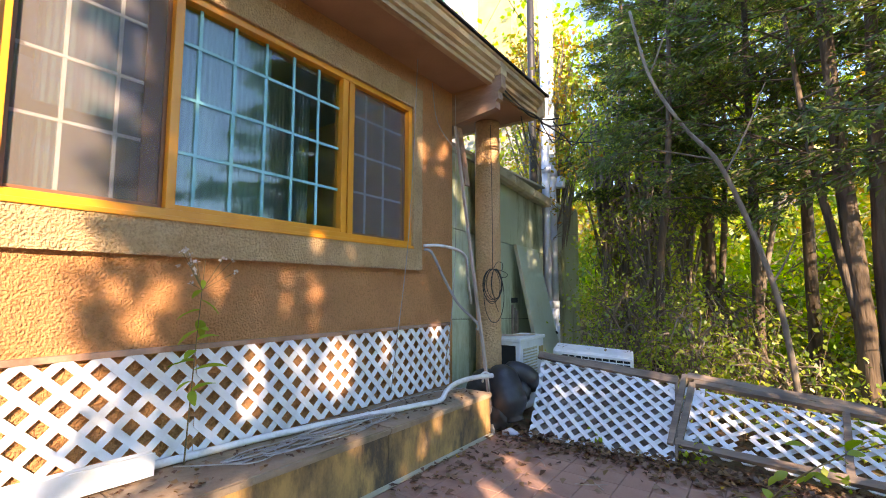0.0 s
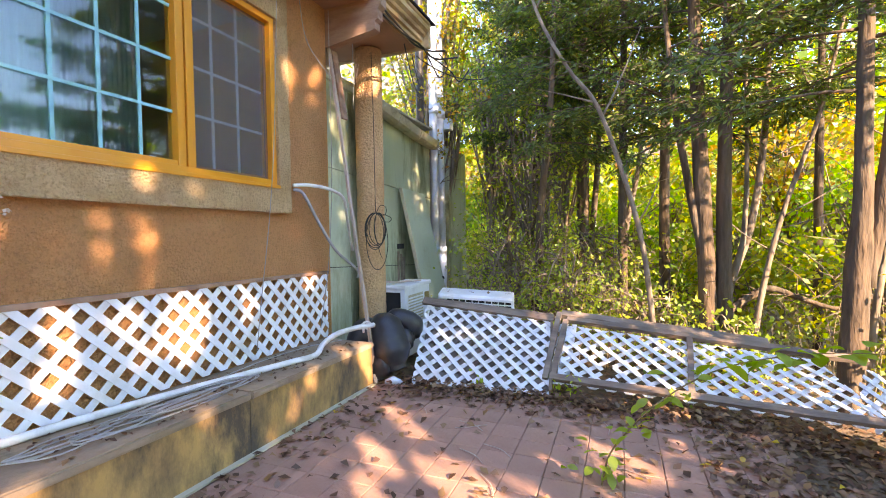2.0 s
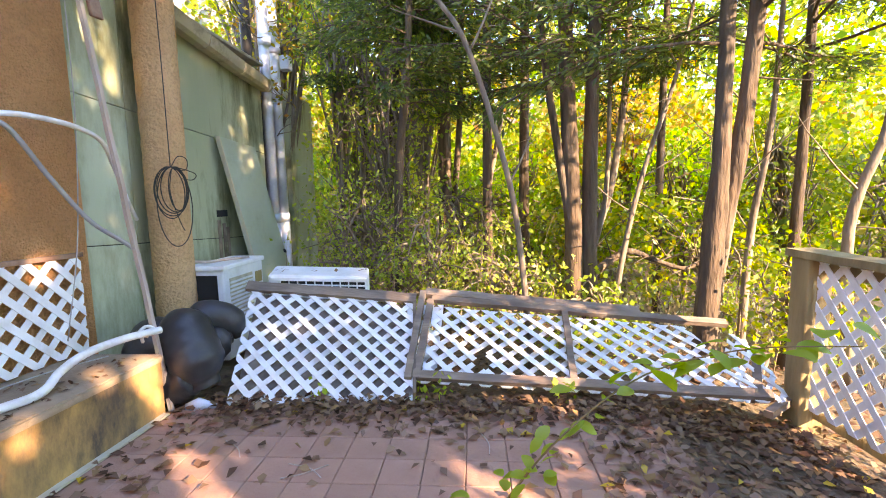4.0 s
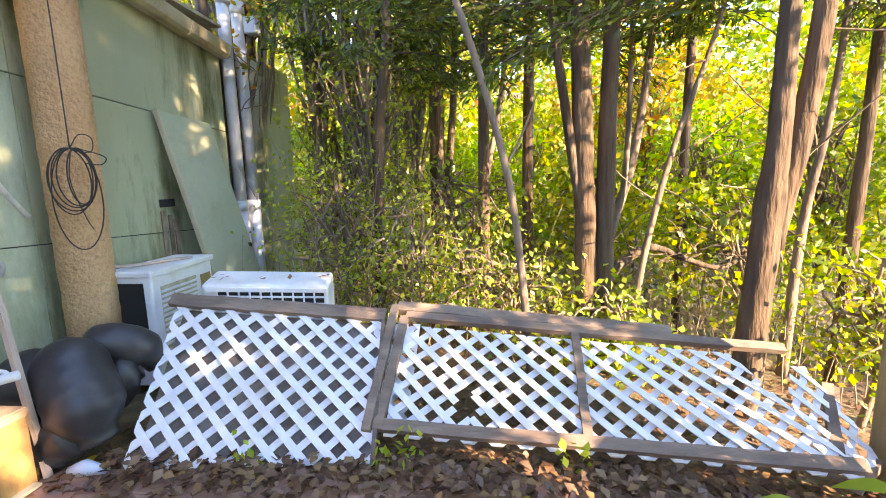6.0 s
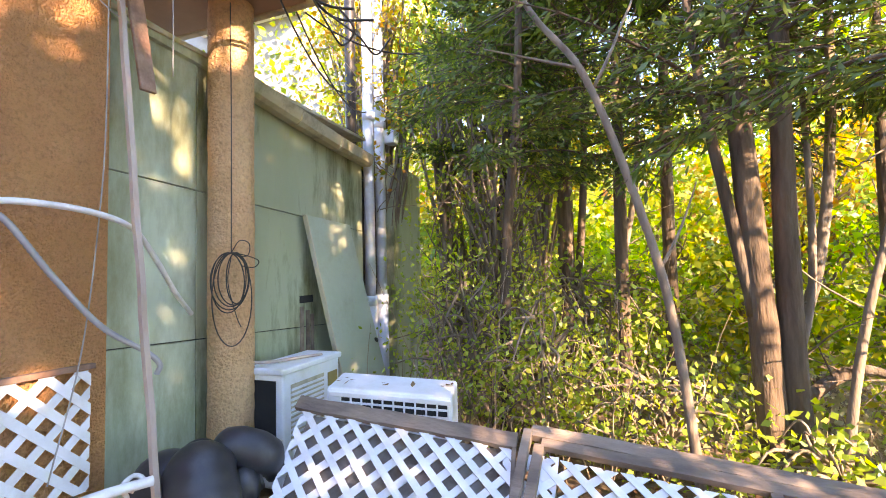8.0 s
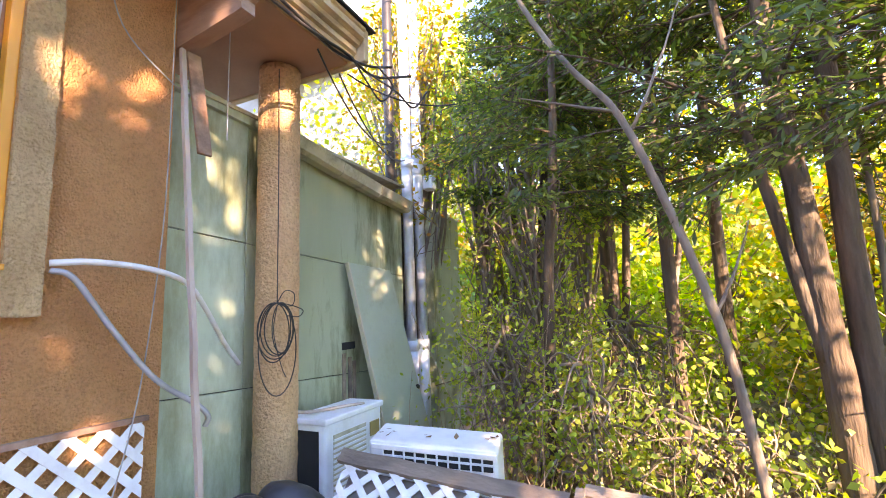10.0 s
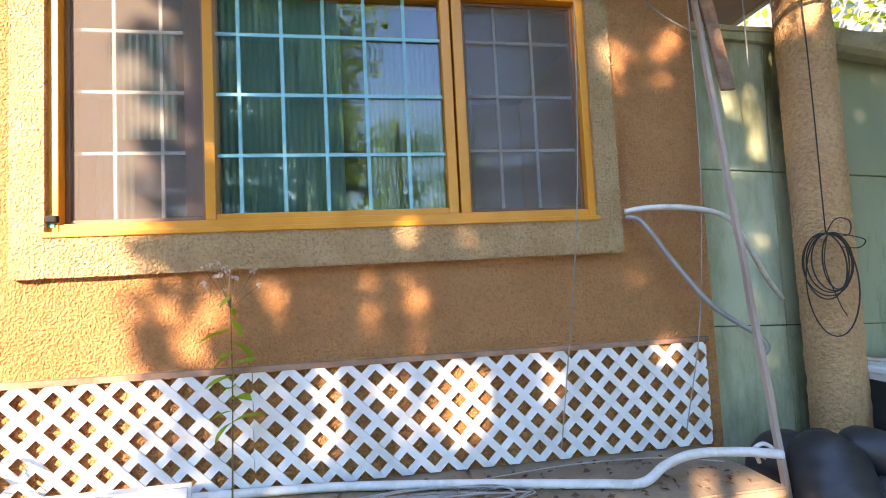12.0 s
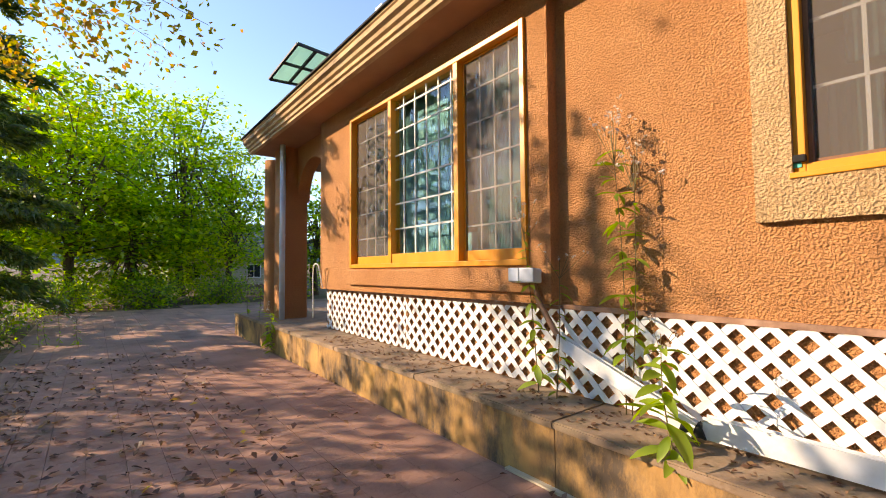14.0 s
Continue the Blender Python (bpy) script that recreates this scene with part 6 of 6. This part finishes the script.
quad_cloud("leaf_spray", leaves(np.array(P), 0.075, 0.6), AUTUMN, vine, kind="stuff")


# ---- weeds ----
def leaf_shape():
    """A long pointed leaf, folded along its midrib and arching over."""
    bm = bmesh.new()
    rows = []
    for k in range(6):
        f = k / 5
        w = 0.17 * math.sin(math.pi * min(1.0, f * 0.93 + 0.04)) ** 0.8
        z = 0.10 * f - 0.28 * f * f
        rows.append([bm.verts.new((f, -w, z + w * 0.35)), bm.verts.new((f, 0, z)), bm.verts.new((f, w, z + w * 0.35))])
    for a, b in zip(rows, rows[1:]):
        for i in range(2):
            bm.faces.new((a[i], a[i + 1], b[i + 1], b[i]))
    me = bpy.data.meshes.new("leaf")
    bm.to_mesh(me)
    bm.free()
    me.shade_smooth()
    me.materials.append(WEED)
    return me


LEAF = leaf_shape()


def weed(base, top, n_leaf, size, seed, flower=0, label="tall green weed", leaf_way=0.6, spread=0.0, start=0.1):
    random.seed(seed)
    np.random.seed(seed)
    w = thing("weed", base, label, "weed", "weeds on the ledge")
    b, t = Vector(base), Vector(top)
    mid = b.lerp(t, 0.5) + Vector((random.uniform(-0.02, 0.02), random.uniform(-0.03, 0.03), 0))
    path = smooth_path([b, mid, t], 10)
    part("stem", tube(bmesh.new(), path, [0.0045 - 0.003 * k / len(path) for k in range(len(path))], 5), STEM, w, smooth=True)
    for i in range(n_leaf):
        f = start + (0.95 - start) * i / n_leaf + random.uniform(-0.02, 0.02)
        p = path[int(max(0.0, f) * (len(path) - 1))]
        a = i * 2.4 + random.uniform(-0.7, 0.7)
        ob = new("leaf", LEAF)
        ob.parent = w
        s = size * random.uniform(0.55, 1.25) * (1.1 - 0.5 * f)
        ob.matrix_basis = Matrix.Translation(p - b) @ Euler((random.uniform(-0.4, 0.4), random.uniform(-0.3, 0.7), a)).to_matrix().to_4x4() @ Matrix.Diagonal((s, s, s, 1))
    if flower:
        F = np.random.normal(size=(flower, 3)) * np.array([0.07, 0.07, 0.05]) + np.array(t)
        part("flower_stalk", (lambda bm: [tube(bm, [path[-4], Vector(q)], 0.0015, 3) for q in F[:14]] and bm)(bmesh.new()), STEM, w)["kind"] = "stuff"
        quad_cloud("flower_head", leaves(clumps(F, 6, 0.008), 0.016, 0.8), FLOWER, w, kind="stuff")


weed((-2.29, -0.36, deck_z(-0.36)), (-2.27, -0.40, 2.10), 40, 0.15, 1, 26, "tall flowering weed against the sunlit wall", start=0.22)
weed((-2.30, -0.33, deck_z(-0.33)), (-2.27, -0.26, 1.88), 20, 0.13, 2, 18, "tall flowering weed against the sunlit wall", start=0.3)
weed((-2.28, 1.27, deck_z(1.27)), (-2.22, 1.30, 1.42), 14, 0.19, 3, 16, "spindly flowering weed in front of the lattice", start=0.35)
weed((-1.93, 0.07, deck_z(0.07)), (-1.93, 0.03, 0.92), 30, 0.20, 4, 8, "leafy green weed at the edge of the ledge", start=0.02)
weed((-2.26, -0.98, deck_z(-1)), (-2.16, -1.02, 1.60), 26, 0.12, 5, 10, "leafy weed beside the wall box")
weed((-2.22, -0.80, deck_z(-0.8)), (-2.20, -0.74, 1.30), 14, 0.12, 6, 6, "thin weed beside the wall box")
weed((-1.84, -5.4, floor_z(-5.4)), (-1.82, -5.38, 0.70), 34, 0.18, 7, 8, "drooping green weed at the foot of the ledge")
weed((-1.95, -6.4, deck_z(-6.4)), (-1.93, -6.35, 1.05), 18, 0.10, 8, 14, "flowering weed by the porch column")
weed((-1.95, -7.1, deck_z(-7.1)), (-1.93, -7.05, 1.15), 18, 0.10, 9, 14, "flowering weed by the porch column")
for k in range(8):
    x, y = 0.3 + 0.13 * k + 0.1 * (k % 3), -7.6 - 0.17 * (k % 4)
    weed((x, y, floor_z(y)), (x + 0.03, y, 0.55 + 0.12 * (k % 3)), 14, 0.09, 20 + k, 10, "dry weed growing through the patio")

# the long shoot growing across the patio
sh = thing("creeping_shoot", (0.08, 2.77, floor_z(2.77)), "yellow-green leafy shoot growing up through the pavers", "weed")
path = smooth_path([(0.06, 2.77, -0.05), (0.10, 2.77, 0.12), (0.20, 2.77, 0.27), (0.30, 2.77, 0.39), (0.48, 2.82, 0.52), (0.655, 2.86, 0.60), (0.85, 2.85, 0.66), (1.0, 2.80, 0.70), (1.2, 2.72, 0.73)], 8)
part("stem", tube(bmesh.new(), path, [0.005 - 0.003 * k / len(path) for k in range(len(path))], 5), STEM, sh, smooth=True)
np.random.seed(8)
random.seed(8)
P = [path[int(2 + i * (len(path) - 3) / 54)] + Vector((random.gauss(0, 0.035), random.gauss(0, 0.03), random.gauss(0.0, 0.03))) for i in range(54)]
P += [Vector((0.06 + random.gauss(0, 0.06), 2.77 + random.gauss(0, 0.06), abs(random.gauss(0.06, 0.06)))) for i in range(14)]
for i, q in enumerate(P):
    ob = new("leaf", LEAF)
    ob.parent = sh
    s = random.uniform(0.045, 0.08) * (1.5 if i < 54 and i > 30 else 1.0)
    ob.matrix_basis = Matrix.Translation(q - Vector(sh.location)) @ Euler((random.uniform(-0.5, 0.5), random.uniform(-0.3, 0.6), random.uniform(0, 6.28))).to_matrix().to_4x4() @ Matrix.Diagonal((s, s * 1.9, s, 1))
# small green shoots by the panels
np.random.seed(9)
P = np.concatenate([np.random.normal(size=(16, 3)) * np.array([0.05, 0.03, 0.05]) + np.array(c) for c in ((-0.20, 3.98, 0.03), (-0.32, 3.94, 0.0), (0.55, 3.95, 0.02), (-0.95, 3.92, 0.0))])
quad_cloud("small_shoots", leaves(P, 0.05, 0.6), WEED, None, "small green shoots at the foot of the fallen panels", "weeds", "stuff")


# ---- leaf litter ----
def litter(pts, size, mat, name, lab):
    """Curled dead leaves: each a folded pair of quads lying on the ground."""
    P = np.array(pts)
    V = leaves(P, size, 0.62, flat=0.75)
    V[:, 1, 2] += size * np.random.uniform(0.05, 0.4, len(P))
    V[:, 3, 2] += size * np.random.uniform(0.05, 0.4, len(P))
    quad_cloud(name, V, mat, None, lab, "leaves", "stuff")


random.seed(3)
np.random.seed(3)
L, Y = [], []
for i in range(16000):
    y = random.uniform(-6.5, 4.2)
    x = random.uniform(-1.84, 2.0)
    edge = (x > 0.55) * 0.8 + (y > 3.55) * 0.8 + (x < -1.45 and y > 1.5) * 0.45 + (y < 1.0 and x > -0.9) * 0.30 + 0.07 + 0.35 * max(0, noise.noise(Vector((x * 1.5, y * 1.5, 4))))
    if y < 1.2:
        edge *= max(0.2, 1 - max(0, -y) / 8) * (1.0 if x > -1.0 else 0.35)
    if random.random() > edge:
        continue
    z = (floor_z(y) if x < 1.05 and y < 3.98 else gz(x, y)) + 0.012
    (Y if random.random() < 0.025 else L).append((x, y, z))
for i in range(1400):
    x, y = random.uniform(-1.7, 2.0), random.gauss(3.88, 0.10)
    L.append((x, y, (floor_z(y) if y < 3.98 and x < 1.05 else gz(x, y)) + random.uniform(0.01, 0.06)))
for i in range(2200):
    x, y = random.uniform(0.7, 2.6), random.uniform(0.5, 4.4)
    L.append((x, y, max(gz(x, y), floor_z(y) if x < 1.05 and y < 3.98 else -9) + random.uniform(0.005, 0.03)))
for i in range(5000):
    x, y = random.uniform(-1.9, 5.0), random.uniform(4.0, 8.0)
    L.append((x, y, gz(x, y) + random.uniform(0.0, 0.05)))
litter(L, 0.055, LITTER, "leaf_litter", "brown curled dead leaves strewn over the patio")
litter(Y, 0.055, LITTER_YELLOW, "yellow_leaf_litter", "scattered fallen yellow leaves on the patio")
K = [(random.uniform(-2.3, -1.9), y, deck_z(y) + 0.006) for y in [random.uniform(-4, 3.7) for _ in range(800)]]
litter(K, 0.035, LITTER, "ledge_litter", "small dry leaves and debris on the ledge")
# twigs on the patio
for k in range(10):
    x, y = random.uniform(-1.2, 0.6), random.uniform(1.8, 3.7)
    a = random.uniform(0, 3.1)
    z = floor_z(y) + 0.006
    tagged(part("twig", T([(x, y, z), (x + 0.1 * math.cos(a), y + 0.1 * math.sin(a), z + 0.004), (x + 0.22 * math.cos(a + 0.2), y + 0.22 * math.sin(a + 0.2), z)], 0.003, 4, n=3), POLE_WOOD), "thin dry twig lying on the patio", "twig", "twigs on the patio")


# ---- pavers ----
def build_pavers():
    S, G = 0.20, 0.003
    data = {}
    for kind in range(4):
        bm = B((0.0, 0.0, -0.010), (S - G, S - G, 0.0))
        bmesh.ops.bevel(bm, geom=[e for e in bm.edges if all(v.co.z > -0.005 for v in e.verts)], offset=0.004, segments=1, affect="EDGES")
        me = bpy.data.meshes.new("paver")
        bm.to_mesh(me)
        bm.free()
        me.materials.append(PAVER)
        data[kind] = me
    random.seed(12)
    rest = bmesh.new()
    x0, y0 = -1.83, -13.45
    for i in range(14):
        for j in range(88):
            x, y = x0 + i * S, y0 + j * S
            if y + S > 3.985:
                continue
            if y > -0.25:
                ob = new("paver", data[random.randint(0, 3)])
                ob.parent = patio
                ob.location = (x, y, floor_z(y) + random.uniform(-0.0015, 0.0015))
                ob.rotation_euler = (-0.016, 0, 0)
            else:
                box(rest, (x, y, -0.011), (x + S - G, y + S - G, 0.0))
    for v in rest.verts:
        v.co.z += floor_z(v.co.y)
    far = part("paver_field", rest, PAVER, patio)
    far["kind"] = "stuff"


build_pavers()
